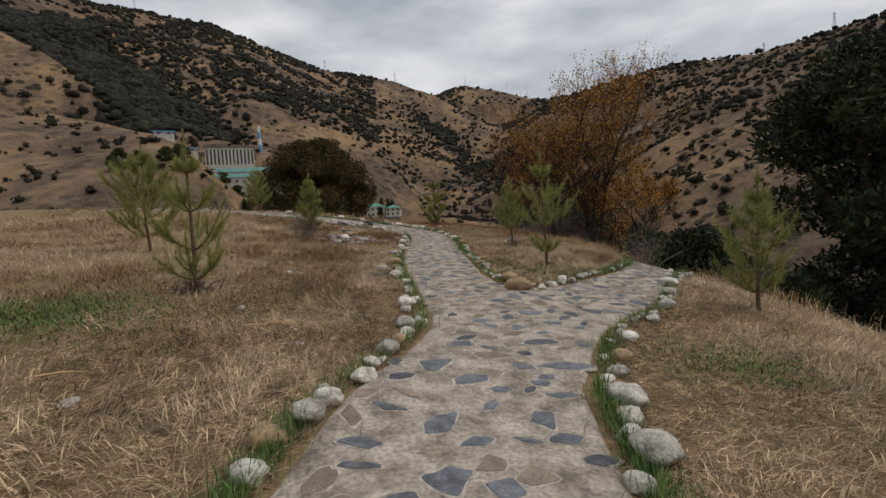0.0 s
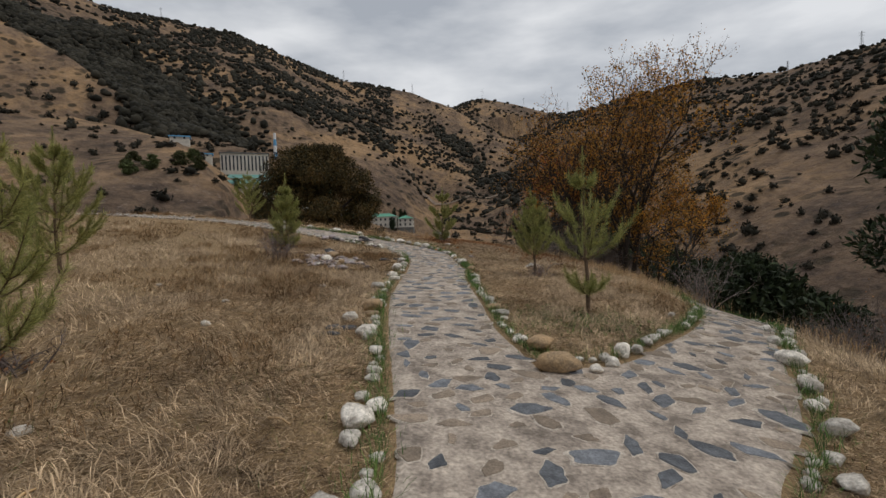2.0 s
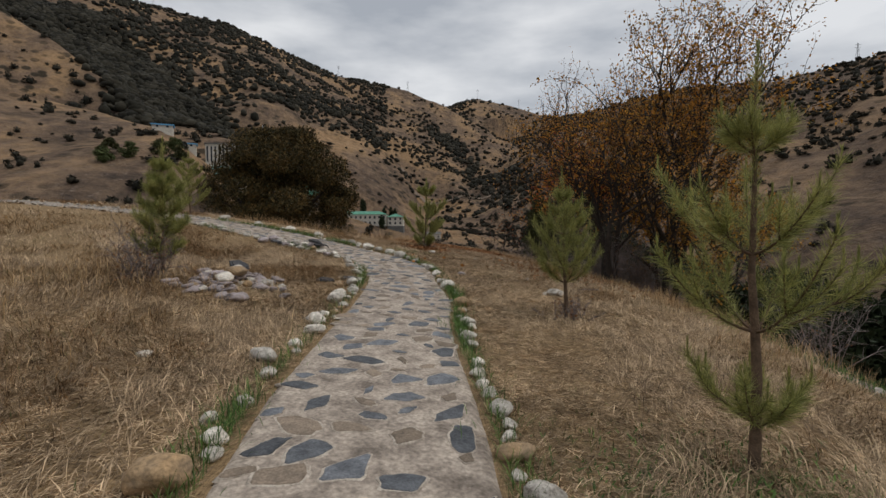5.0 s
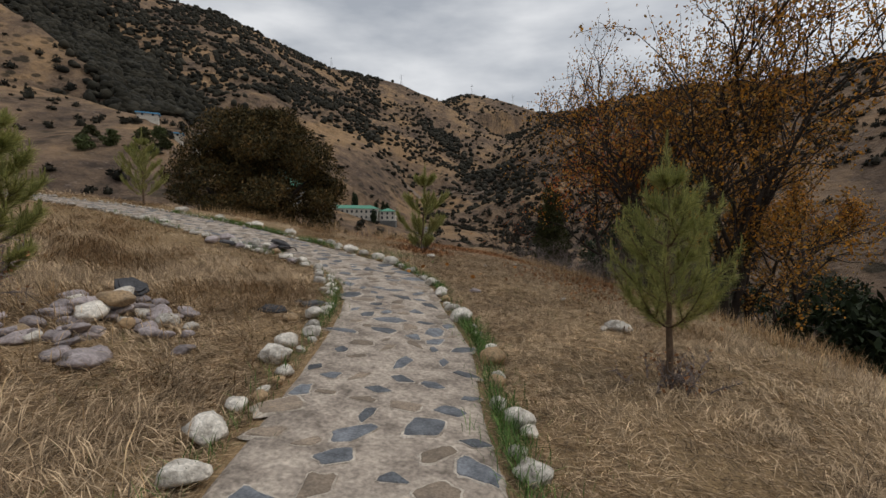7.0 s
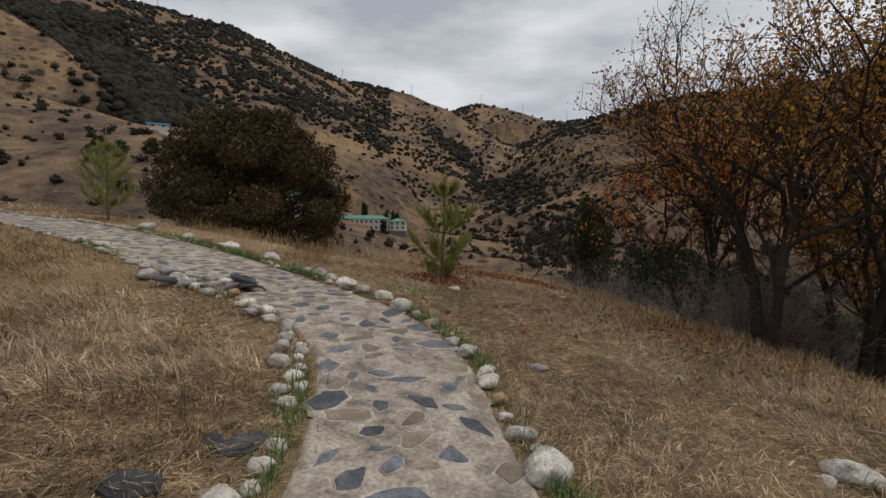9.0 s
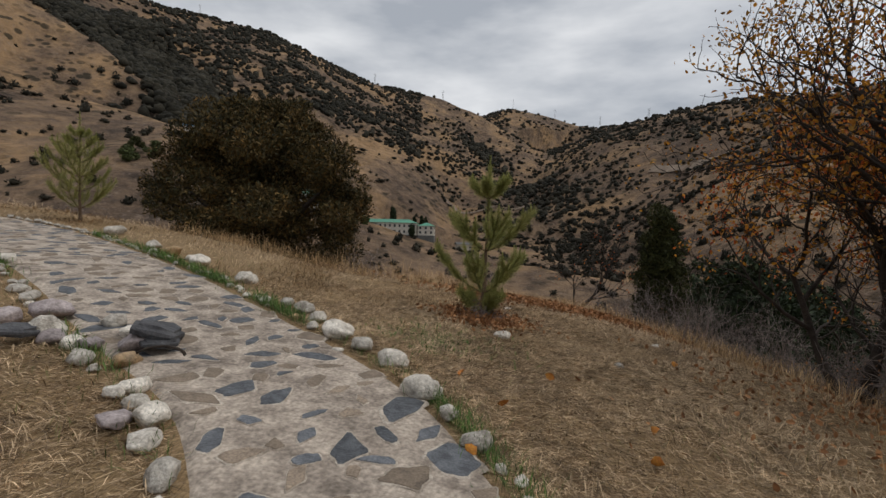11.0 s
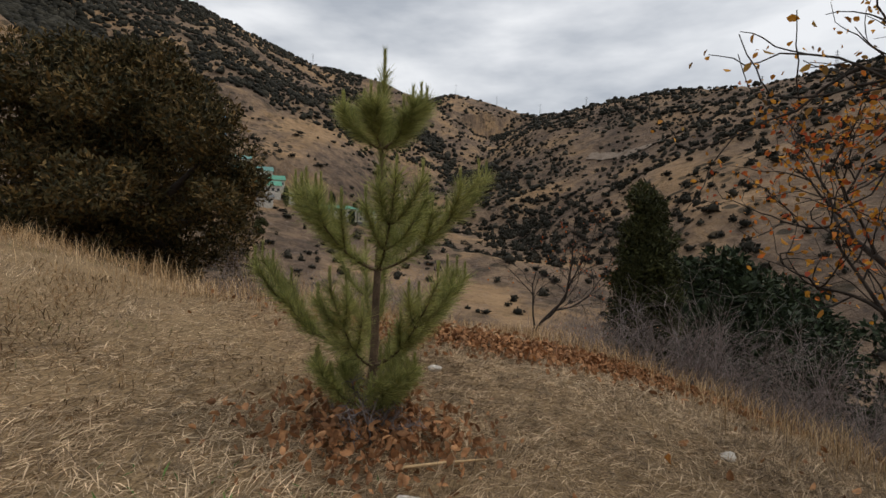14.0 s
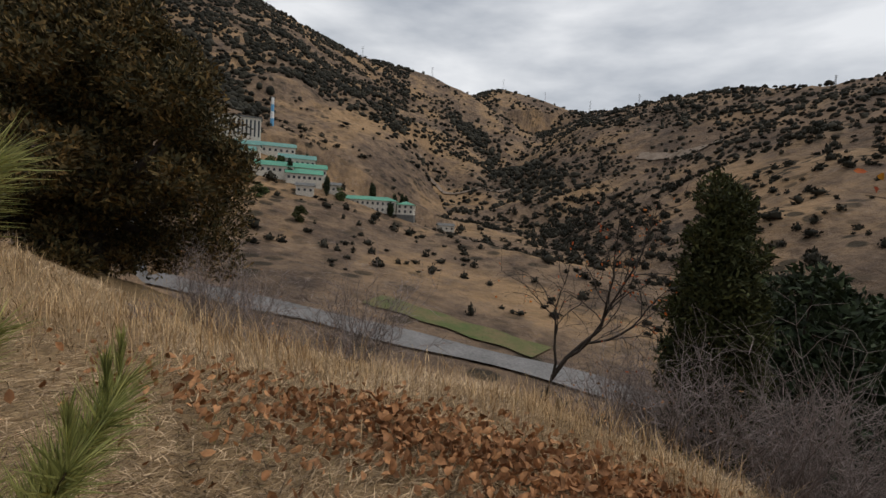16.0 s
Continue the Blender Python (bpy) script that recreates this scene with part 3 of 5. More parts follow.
long_bias = np.where(west, np.interp(y, [0, 12, 17], [0.95, 1.05, 1.35]), 0.8) * np.clip(0.5 + clump, 0.6, 1.5)
straw_len = rng.uniform(0.08, 0.24, len(x)) * long_bias * (1 + away * 0.02)
straw_w = rng.uniform(0.0035, 0.0072, len(x)) * (1 + away * 0.12)
combed = 14 * fbm(x * 0.55, y * 0.55, 43, 3) + rng.normal(0, 0.85, len(x))
blades("dry_grass", x, y, straw_len, straw_w, np.clip(rng.normal(1.1, 0.32, len(x)), 0.2, 1.5), M_STRAW, "short dry straw-coloured grass covering the terrace", way=combed)

# flattened mat of old straw close to the walked line
x, y = scatter(1500000, -8, 5, 0.5, 32)
away = along(WALKED, x, y)[0]
keep = rng.random(len(x)) < np.clip(1.15 - away / 5.2, 0, 1) * np.clip((fbm(x * 1.6, y * 1.6, 45, 3) - 0.12) * 2.2, 0.25, 1)
x, y, away = x[keep], y[keep], away[keep]
soil = 0.75 * np.exp(-((x + 0.4) ** 2 / 1.2 + (y - 26.6) ** 2 / 0.5)) + 0.7 * np.exp(-((x + 1.9) ** 2 + (y - 26.2) ** 2) / 0.35) + 0.6 * np.exp(-((x - 1.6) ** 2 + (y - 21.9) ** 2) / 0.5)
keep = off_path(x, y) & (rng.random(len(x)) > soil)
x, y, away = x[keep], y[keep], away[keep]
a = rng.uniform(0, 6.283, len(x))
base = np.stack([x, y, land(x, y) + rng.uniform(0.0, 0.03, len(x))], 1)
way = np.stack([np.cos(a), np.sin(a), rng.uniform(-0.12, 0.3, len(x))], 1)
v, f = needles(base, way, rng.uniform(0.05, 0.17, len(x)), 0.0055)
tagged(fast_mesh("straw_mat", v, f, M_STRAW), "flattened mat of old dry straw on the ground", "grass", kind="stuff")

# shaggy tufts of longer straw, each bent one way
tx, ty = scatter(26000, -16, 7, 0.5, 34)
t_away = along(WALKED, tx, ty)[0]
coarse = fbm(tx * 0.45, ty * 0.45, 47, 4)
meadow = tx < np.interp(ty, [0, 6, 12, 20, 23, 28], [-1.5, -1.2, -2.3, -3.6, -9, -14])
bank = tx > np.interp(ty, [0, 8, 10, 14, 20, 26], [1.9, 3.6, 0.9, 0.5, 1.2, 3.0])
brow_d, _, brow_side = along(BROW, tx, ty)
keep = off_path(tx, ty) & (brow_d * -brow_side < 3) & (meadow | bank) & (rng.random(len(tx)) < np.clip((coarse - 0.36) * 4.5, 0.05, 0.9) * np.clip(1.2 - t_away / 13, 0.15, 1))
keep &= edge_distance(tx, ty) > 0.35
tx, ty = tx[keep], ty[keep]
t_size, t_way = rng.uniform(0.7, 1.35, len(tx)), 14 * fbm(tx * 0.55, ty * 0.55, 43, 3) + rng.normal(0, 0.5, len(tx))
per = rng.integers(16, 34, len(tx))
k = np.repeat(np.arange(len(tx)), per)
x, y = tx[k] + rng.normal(0, 0.06, len(k)), ty[k] + rng.normal(0, 0.06, len(k))
blades("straw_tufts", x, y, rng.uniform(0.13, 0.36, len(k)) * t_size[k], rng.uniform(0.0035, 0.0075, len(k)), np.clip(rng.normal(0.95, 0.3, len(k)), 0.1, 1.45), M_STRAW, "shaggy tufts of longer dry grass bent by wind", curl=0.65, way=t_way[k] + rng.normal(0, 0.6, len(k)))

# fading green growth between the straw, in patches
x, y = scatter(150000, -12, 6, -1, 33)
green = fbm(x * 0.5 + 3, y * 0.5, 51, 4)
d_edge = edge_distance(x, y)
patch = np.exp(-((x + 5.2) ** 2 + (y - 5.2) ** 2) / 3.0) + 0.35 * np.exp(-((x + 3.0) ** 2 + (y - 3.3) ** 2) / 1.2) + 0.8 * np.exp(-((x - 1.6) ** 2 + (y - 11.4) ** 2) / 1.6) + 0.6 * np.exp(-((x - 2.6) ** 2 + (y - 4.5) ** 2) / 1.5)
keep = off_path(x, y) & (rng.random(len(x)) < np.clip((green - 0.52) * 2.2, 0, 0.5) + 0.55 * np.exp(-d_edge / 0.35) + patch * 1.2)
x, y = x[keep], y[keep]
blades("fading_grass", x, y, rng.uniform(0.06, 0.16, len(x)), rng.uniform(0.004, 0.007, len(x)), np.clip(rng.normal(0.6, 0.3, len(x)), 0.05, 1.3), M_MIXED, "fading yellow-green grass growing in patches")

# low green weeds in three damp spots
wx, wy = [], []
for cx, cy, rad, m in ((-5.5, 5.4, 0.8, 5200), (1.7, 11.7, 0.62, 3600), (2.9, 5.2, 0.5, 1500), (-3.0, 25.2, 0.5, 900)):
    wx.append(cx + rng.normal(0, rad, m))
    wy.append(cy + rng.normal(0, rad * 0.8, m))
x, y = np.concatenate(wx), np.concatenate(wy)
keep = off_path(x, y)
x, y = x[keep], y[keep]
blades("green_weeds", x, y, rng.uniform(0.05, 0.13, len(x)), rng.uniform(0.009, 0.018, len(x)), np.clip(rng.normal(0.8, 0.3, len(x)), 0.1, 1.4), M_GREEN, "low green weeds growing in damp spots")

# lush green fringe along the border stones
gx_, gy_ = [], []
for e, amount in zip(EDGES, (1.0, 1.0, 0.6, 0.8)):
    within = inside(OUTLINES[0], e[:, 0], e[:, 1]) if amount < 1 else np.zeros(len(e), bool)
    within |= inside(OUTLINES[1], e[:, 0], e[:, 1]) if amount == 1 else False
    for (px, py), covered in zip(e, within):
        if py < 32 and px > -12 and not covered:
            if e is EDGES[0] and py > 12.5:
                amount = 0.35
            m = int(170 * amount * np.clip((value_noise(np.array([px * 1.1]), np.array([py * 1.1]), 61)[0] - 0.32) * 2.6, 0.35 if py < 17 else 0.08, 1.2))
            gx_.append(px + rng.normal(0, 0.10, m))
            gy_.append(py + rng.normal(0, 0.10, m))
x, y = np.concatenate(gx_), np.concatenate(gy_)
keep = off_path(x, y) | (rng.random(len(x)) < 0.06)
x, y = x[keep], y[keep]
blades("green_grass", x, y, rng.uniform(0.08, 0.26, len(x)), rng.uniform(0.004, 0.008, len(x)), np.clip(rng.normal(0.45, 0.3, len(x)), 0.0, 1.3), M_GREEN, "lush green grass growing between the border stones")

# tall dry grass on the brow and about the trees
x, y = scatter(120000, -14, 8, 8, 37)
brow_d, _, brow_side = along(BROW, x, y)
out_ = -brow_d * brow_side
clump = fbm(x * 1.3, y * 1.3, 71, 4)
chance = np.clip((clump - 0.36) * 3.0, 0.03, 1) * np.exp(-((out_ - 0.2) / 1.2) ** 2)
chance += 0.45 * np.exp(-((x - 2.4) ** 2 / 2.5 + (y - 24.5) ** 2 / 9)) * np.clip((clump - 0.3) * 3, 0, 1)
chance += 0.6 * np.exp(-((x + 6.2) ** 2 + (y - 16.2) ** 2) / 1.6) + 0.35 * np.exp(-((x + 5) ** 2 / 4 + (y - 15) ** 2 / 6)) * np.clip((clump - 0.35) * 3, 0, 1)
keep = (rng.random(len(x)) < chance * 0.8) & off_path(x, y)
x, y = x[keep], y[keep]
blades("tall_dry_grass", x, y, rng.uniform(0.18, 0.5, len(x)) * np.clip(0.5 + fbm(x, y, 75, 3), 0.6, 1.2), rng.uniform(0.004, 0.009, len(x)), np.abs(rng.normal(0.22, 0.18, len(x))), M_TALLSTRAW, "tall dry golden grass along the brow of the slope", curl=0.5)


bl = smooth_line([(-12, 33.3), (-8.3, 31.6), (-6.3, 30.7), (-4.5, 30.9), (-1, 31.5), (0.5, 30.7), (1.6, 29.0), (2.7, 27.5), (4.0, 25.1), (4.6, 21), (4.8, 16)], 900)
k = rng.integers(0, 900, 26000)
tuft = value_noise(bl[k, 0] * 2.2, bl[k, 1] * 2.2, 77)
x, y = bl[k, 0] + rng.normal(0, 0.5, len(k)), bl[k, 1] + rng.normal(0, 0.5, len(k))
keep = rng.random(len(k)) < np.clip((tuft - 0.2) * 1.7, 0.06, 1) * np.interp(x, [-8, -3], [0.35, 1.0])
x, y = x[keep], y[keep]
blades("brow_grass", x, y, rng.uniform(0.16, 0.46, len(x)) * np.interp(x, [-5, -3.2, -1.5, 0.5], [1.5, 1.2, 0.7, 1.1]) * np.clip(0.4 + value_noise(x * 1.7, y * 1.7, 78), 0.45, 1.25), rng.uniform(0.003, 0.007, len(x)), np.abs(rng.normal(0.2, 0.2, len(x))), M_TALLSTRAW, "tall dry golden grass standing on the brow", curl=0.45)


# ---------- border stones ----------
def stone_mesh(seed, lumps=0.22, flat=0.72, mat=M_LIME, name="stone", sub=3, cut=0.0):
    r = random.Random(seed)
    bm = bmesh.new()
    bmesh.ops.create_icosphere(bm, subdivisions=sub, radius=0.5)
    off = Vector((r.uniform(-50, 50), r.uniform(-50, 50), r.uniform(-50, 50)))
    planes = [(Vector((r.gauss(0, 1), r.gauss(0, 1), r.gauss(0, 0.8))).normalized(), r.uniform(0.58, 0.88)) for _ in range(14)]
    for v in bm.verts:
        d = v.co.normalized()
        k = 1 + lumps * (noise.noise(d * 1.4 + off) + 0.5 * noise.noise(d * 3.1 + off))
        for p, depth in planes:
            if d.dot(p) > 0.3:
                k = min(k, depth / d.dot(p))
        k += 0.045 * noise.noise(d * 5 + off) + 0.025 * noise.noise(d * 13 + off)
        v.co = d * 0.5 * k
        v.co.z *= flat
    me = bpy.data.meshes.new(name)
    bm.to_mesh(me)
    bm.free()
    me.materials.append(mat)
    me.polygons.foreach_set("use_smooth", [True] * len(me.polygons))
    return me


STONES = [stone_mesh(k, 0.25, 0.62 + 0.05 * (k % 4)) for k in range(10)]
MAUVES = [stone_mesh(80 + k, 0.3, 0.6, M_MAUVE) for k in range(5)]
OCHRES = [stone_mesh(40 + k, 0.25, 0.65, M_OCHRE) for k in range(3)]


def shard_mesh(seed):
    """A thin broken slate with a stepped edge."""
    r = random.Random(seed)
    n = 7
    rim = [(math.cos(6.283 * (k + r.uniform(-0.3, 0.3)) / n) * r.uniform(0.36, 0.52), math.sin(6.283 * (k + r.uniform(-0.3, 0.3)) / n) * r.uniform(0.36, 0.52)) for k in range(n)]
    bm = bmesh.new()
    rings = [[bm.verts.new((x * s, y * s, z + 0.03 * r.uniform(-1, 1))) for x, y in rim] for s, z in ((0.95, -0.1), (1.0, -0.02), (0.97, 0.03), (0.8, 0.05), (0.76, 0.1))]
    for lo, hi in zip(rings[:-1], rings[1:]):
        for k in range(n):
            bm.faces.new((lo[k], lo[(k + 1) % n], hi[(k + 1) % n], hi[k]))
    bm.faces.new(rings[-1])
    bm.faces.new(rings[0][::-1])
    me = bpy.data.meshes.new("shard")
    bm.to_mesh(me)
    bm.free()
    me.materials.append(M_DARKROCK)
    return me


DARKS = [shard_mesh(60 + k) for k in range(4)]


def stone(me, x, y, size, label, long=1.3, turn=0.0, sink=0.2, tilt=0.0, name="border_stone", group="stones bordering the path", lift=0.0):
    ob = new(name, me)
    z = land1(x, y) + size * (0.32 - sink) + lift
    ob.matrix_basis = pose(x, y, z, tilt, tilt * 0.6, turn) @ Matrix.Diagonal((size * long, size, size, 1))
    return tagged(ob, label, "stone", group)


LAID, DISTANT = [], []


def lay(me, x, y, size, label, long_, turn, sink=0.12, tilt=0.0):
    LAID.append((x, y, size * long_ * 0.5))
    return stone(me, x, y, size, label, long_, turn, sink, tilt)


# stones that stand out in the border, stretch by stretch: x, y, width
EDGE_WEST = [(-1.24, 2.5, 0.28), (-1.27, 2.85, 0.29), (-1.14, 3.24, 0.31), (-1.08, 3.52, 0.27), (-0.95, 4.08, 0.28), (-0.95, 4.45, 0.2), (-0.9, 4.92, 0.33), (-0.86, 5.92, 0.28),
             (-1.0, 6.84, 0.22), (-1.04, 7.12, 0.36), (-1.14, 7.58, 0.18), (-1.62, 9.55, 0.22), (-1.66, 9.72, 0.31), (-1.68, 10.0, 0.17), (-1.86, 10.75, 0.25), (-1.98, 11.18, 0.38),
             (-2.14, 10.42, 0.27), (-2.18, 11.98, 0.16), (-2.45, 13.4, 0.36), (-2.34, 14.5, 0.28), (-2.46, 14.95, 0.33), (-2.5, 15.38, 0.2)]
EDGE_BEND = [(-2.66, 16.36, 0.31), (-2.73, 16.85, 0.28), (-2.84, 17.9, 0.29), (-3.05, 17.7, 0.2), (-2.84, 18.36, 0.19), (-3.22, 19.45, 0.2), (-3.5, 20.05, 0.24), (-3.68, 20.5, 0.22), (-3.82, 20.9, 0.22), (-4.5, 21.85, 0.32), (-9.75, 25.0, 0.34), (-10.6, 25.25, 0.34)]
EDGE_FORK = [(1.04, 2.75, 0.22), (1.25, 3.1, 0.4), (1.16, 3.36, 0.22), (1.25, 3.65, 0.25), (1.33, 3.98, 0.36), (1.43, 4.65, 0.22), (1.63, 5.15, 0.24), (1.92, 5.95, 0.24), (2.57, 6.95, 0.22), (3.1, 7.9, 0.26),
             (3.24, 8.45, 0.22), (3.57, 9.05, 0.32), (3.97, 10.05, 0.36), (4.38, 11.2, 0.25), (4.84, 12.35, 0.27), (1.25, 9.02, 0.22), (1.5, 9.3, 0.24), (1.74, 9.8, 0.27), (1.97, 10.0, 0.22), (2.23, 10.4, 0.24), (3.35, 12.65, 0.18)]
EDGE_EAST = [(0.44, 10.05, 0.24), (0.3, 10.46, 0.13), (0.21, 11.24, 0.16), (0.19, 11.6, 0.27), (0.06, 12.06, 0.26), (-0.42, 14.98, 0.24), (-0.38, 15.55, 0.18), (-0.46, 15.7, 0.27), (-0.58, 16.46, 0.22), (-0.6, 17.08, 0.4), (-1.03, 18.78, 0.38),
             (-1.17, 19.3, 0.27), (-1.28, 19.62, 0.14), (-1.31, 19.95, 0.21), (-1.42, 20.32, 0.25), (-1.46, 20.62, 0.24), (-1.7, 21.22, 0.27), (-1.88, 21.6, 0.28)]
EDGE_MEADOW = [(-2.26, 22.45, 0.24), (-2.55, 22.86, 0.23), (-2.86, 23.2, 0.38), (-3.31, 23.92, 0.39), (-3.75, 24.2, 0.34), (-4.2, 24.52, 0.45), (-4.68, 25.0, 0.3), (-5.0, 25.26, 0.32), (-5.4, 25.5, 0.26),
               (-6.68, 26.5, 0.38), (-8.1, 27.22, 0.45), (-8.6, 27.62, 0.26), (-9.15, 27.8, 0.42), (-9.95, 28.2, 0.44), (-12.3, 29.6, 0.55)]
r_ = random.Random(17)
for stretch in (EDGE_WEST, EDGE_BEND, EDGE_FORK, EDGE_EAST, EDGE_MEADOW):
    for x, y, wide in stretch:
        long_ = r_.uniform(1.05, 1.4)
        tan = r_.random() < 0.1
        label = "rough ochre stone set along the path edge" if tan else ("large pale limestone boulder edging the path" if wide > 0.33 else "pale weathered limestone edging the footpath")
        lay(r_.choice(OCHRES if tan else STONES), x, y, wide * r_.uniform(0.86, 0.98), label, long_, r_.uniform(0, 180), r_.uniform(0.02, 0.14), r_.uniform(-12, 12))
lay(OCHRES[0], 0.8, 8.93, 0.42, "large flat ochre boulder at the fork of the paths", 1.45, -12, 0.06)
lay(OCHRES[1], 0.66, 9.72, 0.34, "ochre block beside the boulder at the fork", 1.35, 20, 0.02)
lay(STONES[3], 1.34, 19.4, 0.26, "long pale stone lying in the meadow grass", 1.8, -35, 0.1)
lay(MAUVES[1], -0.83, 21.1, 0.22, "brown stone half buried in trodden grass", 1.3, 20, 0.2)
lay(STONES[5], -2.18, 26.1, 0.24, "flat grey stone near the foot of the pine", 1.4, 10, 0.22)


def border(line, start, stop, gap, inward, seed, smallest=0.11, largest=0.24):
    """Stones set one after another along a path edge, in the room that the laid ones leave."""
    r = random.Random(seed)
    pts = np.array(line)
    run = np.r_[0, np.cumsum(np.hypot(*np.diff(pts, axis=0).T))]
    s = start
    while s < min(stop, run[-1]):
        size = r.uniform(smallest, largest)
        x, y = np.interp(s, run, pts[:, 0]), np.interp(s, run, pts[:, 1])
        k = min(np.searchsorted(run, s), len(pts) - 1)
        t = pts[k] - pts[max(k - 1, 0)]
        t = t / (np.hypot(*t) + 1e-9)
        nrm = np.array([-t[1], t[0]]) * inward
        q = 0.05 + size * 0.3 + r.uniform(-0.05, 0.06)
        x, y = x + nrm[0] * q, y + nrm[1] * q
        if any(math.hypot(x - p[0], y - p[1]) < p[2] + size * 0.5 for p in LAID):
            s += 0.07
            continue
        tan = r.random() < 0.07
        label = "rough ochre stone set along the path edge" if tan else "pale rounded limestone edging the footpath"
        ob = lay(r.choice(OCHRES if tan else STONES), x, y, size, label, r.uniform(1.05, 1.5), math.degrees(math.atan2(t[1], t[0])) + r.uniform(-35, 35), r.uniform(0.05, 0.2), r.uniform(-12, 12))
        if x < -9 or y > 28 or x > 5 or y < 0.6:
            DISTANT.append((ob.data, ob.matrix_basis.copy()))
            bpy.data.objects.remove(ob)
        s += size * r.uniform(0.95, 1.3) + (r.uniform(0.1, 0.5) if r.random() < gap else 0)


LINE_R = main_grid[:, -1]
border(main_grid[:, 0], 0.5, 48, 0.3, 1, 3)
border([p for p in LINE_R if p[1] < 4.0], 0.3, 20, 0.25, -1, 4)
border([p for p in LINE_R if p[1] > 9.6], 0.0, 60, 0.25, -1, 5)
border(spur_grid[:, 0], 2.3, 9.5, 0.2, 1, 6)
border(spur_grid[:, -1], 1.2, 14, 0.25, -1, 8)
vs, fs, k0 = [], [], 0
for me, m4 in DISTANT:
    vs += [tuple(m4 @ v.co) for v in me.vertices]
    fs += [[k0 + v for v in f.vertices] for f in me.polygons]
    k0 += len(me.vertices)
tagged(mesh_object("distant_border_stones", vs, fs, M_LIME, smooth=True), "pale stones edging the distant stretch of path", "stone", kind="stuff")

# heap of rubble beside the path, and the flat stones at the bend
r_ = random.Random(12)
SLABBY = [stone_mesh(120 + k, 0.34, 0.46, M_MAUVE) for k in range(5)]
for x, y, wide, tall in [(-5.0, 16.1, 0.44, 0), (-4.35, 15.85, 0.36, 0), (-4.05, 15.85, 0.52, 0), (-3.5, 16.3, 0.22, 0), (-4.2, 16.72, 0.28, 0), (-4.42, 17.2, 0.4, 0.06), (-4.85, 16.75, 0.42, 0.1), (-5.35, 16.85, 0.4, 0.05), (-5.6, 17.4, 0.36, 0.04),
                         (-4.95, 17.25, 0.36, 0.2), (-4.7, 16.4, 0.34, 0.05), (-5.2, 16.45, 0.36, 0.05), (-4.5, 16.35, 0.3, 0.02), (-5.1, 17.0, 0.36, 0.22), (-4.75, 17.1, 0.34, 0.16)]:
    me = r_.choice(STONES[:3] + MAUVES + SLABBY + SLABBY)
    stone(me, x, y, wide * 0.85, "broad flat stone in a heap of rubble", r_.uniform(1.1, 1.5), r_.uniform(0, 180), 0.26 if me in SLABBY else 0.12, r_.uniform(-14, 14), "rubble_stone", "heap of rubble", tall * 0.6)
stone(OCHRES[1], -4.72, 16.95, 0.3, "ochre block on top of the rubble heap", 1.4, 10, 0.1, 8, "rubble_stone", "heap of rubble", 0.16)
stone(DARKS[1], -4.95, 17.5, 0.34, "dark slate standing up from the rubble heap", 1.3, 30, 0.0, 35, "rubble_stone", "heap of rubble", 0.14)
for k in range(46):
    a, q = r_.uniform(0, 6.28), 0.95 * math.sqrt(r_.random())
    x, y = -4.75 + 1.1 * q * math.cos(a), 16.75 + 0.85 * q * math.sin(a)
    stone(r_.choice(STONES[:4] + MAUVES + SLABBY + OCHRES[:1]), x, y, r_.uniform(0.12, 0.26), "angular stone lying in a heap of rubble", r_.uniform(1.0, 1.6), r_.uniform(0, 180), 0.16, r_.uniform(-25, 25), "rubble_stone", "heap of rubble", r_.uniform(0, 0.08))
# flat stones at the bend
for x, y, wide in [(-7.15, 22.95, 0.4), (-6.5, 22.85, 0.42), (-5.95, 22.8, 0.3), (-5.55, 22.95, 0.42), (-5.4, 22.6, 0.26), (-6.35, 22.75, 0.3), (-6.95, 23.3, 0.5), (-6.3, 23.4, 0.34), (-5.9, 23.2, 0.3), (-4.65, 21.7, 0.3), (-4.95, 22.2, 0.24)]:
    stone(r_.choice(STONES[:5] + MAUVES[:3] + SLABBY[:2] + OCHRES[:1]), x, y, wide * 0.85, "broken stone piled at the bend of the path", r_.uniform(1.1, 1.5), r_.uniform(0, 180), 0.05, r_.uniform(-12, 12), "flat_stone", "stones at the bend")
for x, y, wide, tilt in [(-5.5, 23.1, 0.5, 18), (-5.35, 22.95, 0.3, 8), (-6.55, 22.6, 0.34, 12)]:
    stone(DARKS[int(wide * 10) % 4], x, y, wide, "dark split slate leaning on the stones at the bend", 1.5, wide * 200, 0.05, tilt, "slate_slab", "stones at the bend", 0.06)
for x, y, size, turn in [(-2.0, 9.9, 0.2, 20), (-2.2, 9.86, 0.19, 70), (-2.1, 9.55, 0.18, 130), (-2.28, 9.5, 0.14, 40), (-3.1, 18.5, 0.22, 10), (-3.05, 18.62, 0.2, 60), (-3.3, 18.6, 0.15, 100), (-3.4, 17.97, 0.26, 0)]:
    stone(DARKS[int(turn) % 3], x, y, size, "dark slate slab lying loose in the grass", 1.7, turn, 0.12, 6, "slate_slab", "loose slate slabs")
for x, y in [(1.1, 19.3), (-4.0, 24.0), (-3.9, 9.5), (-4.5, 11), (-3.6, 13.2), (-6.5, 12), (0.9, 21.6), (0.4, 27.6), (-0.6, 25.6), (-3.3, 6.4), (-1.9, 4.9), (-3.0, 3.2), (-2.2, 28.6)]:
    stone(STONES[int(abs(x * 7)) % 10], x, y, 0.13, "small pale stone half buried in dry grass", 1.5, x * 90, 0.2, 0, "field_stone", "stones in the grass")


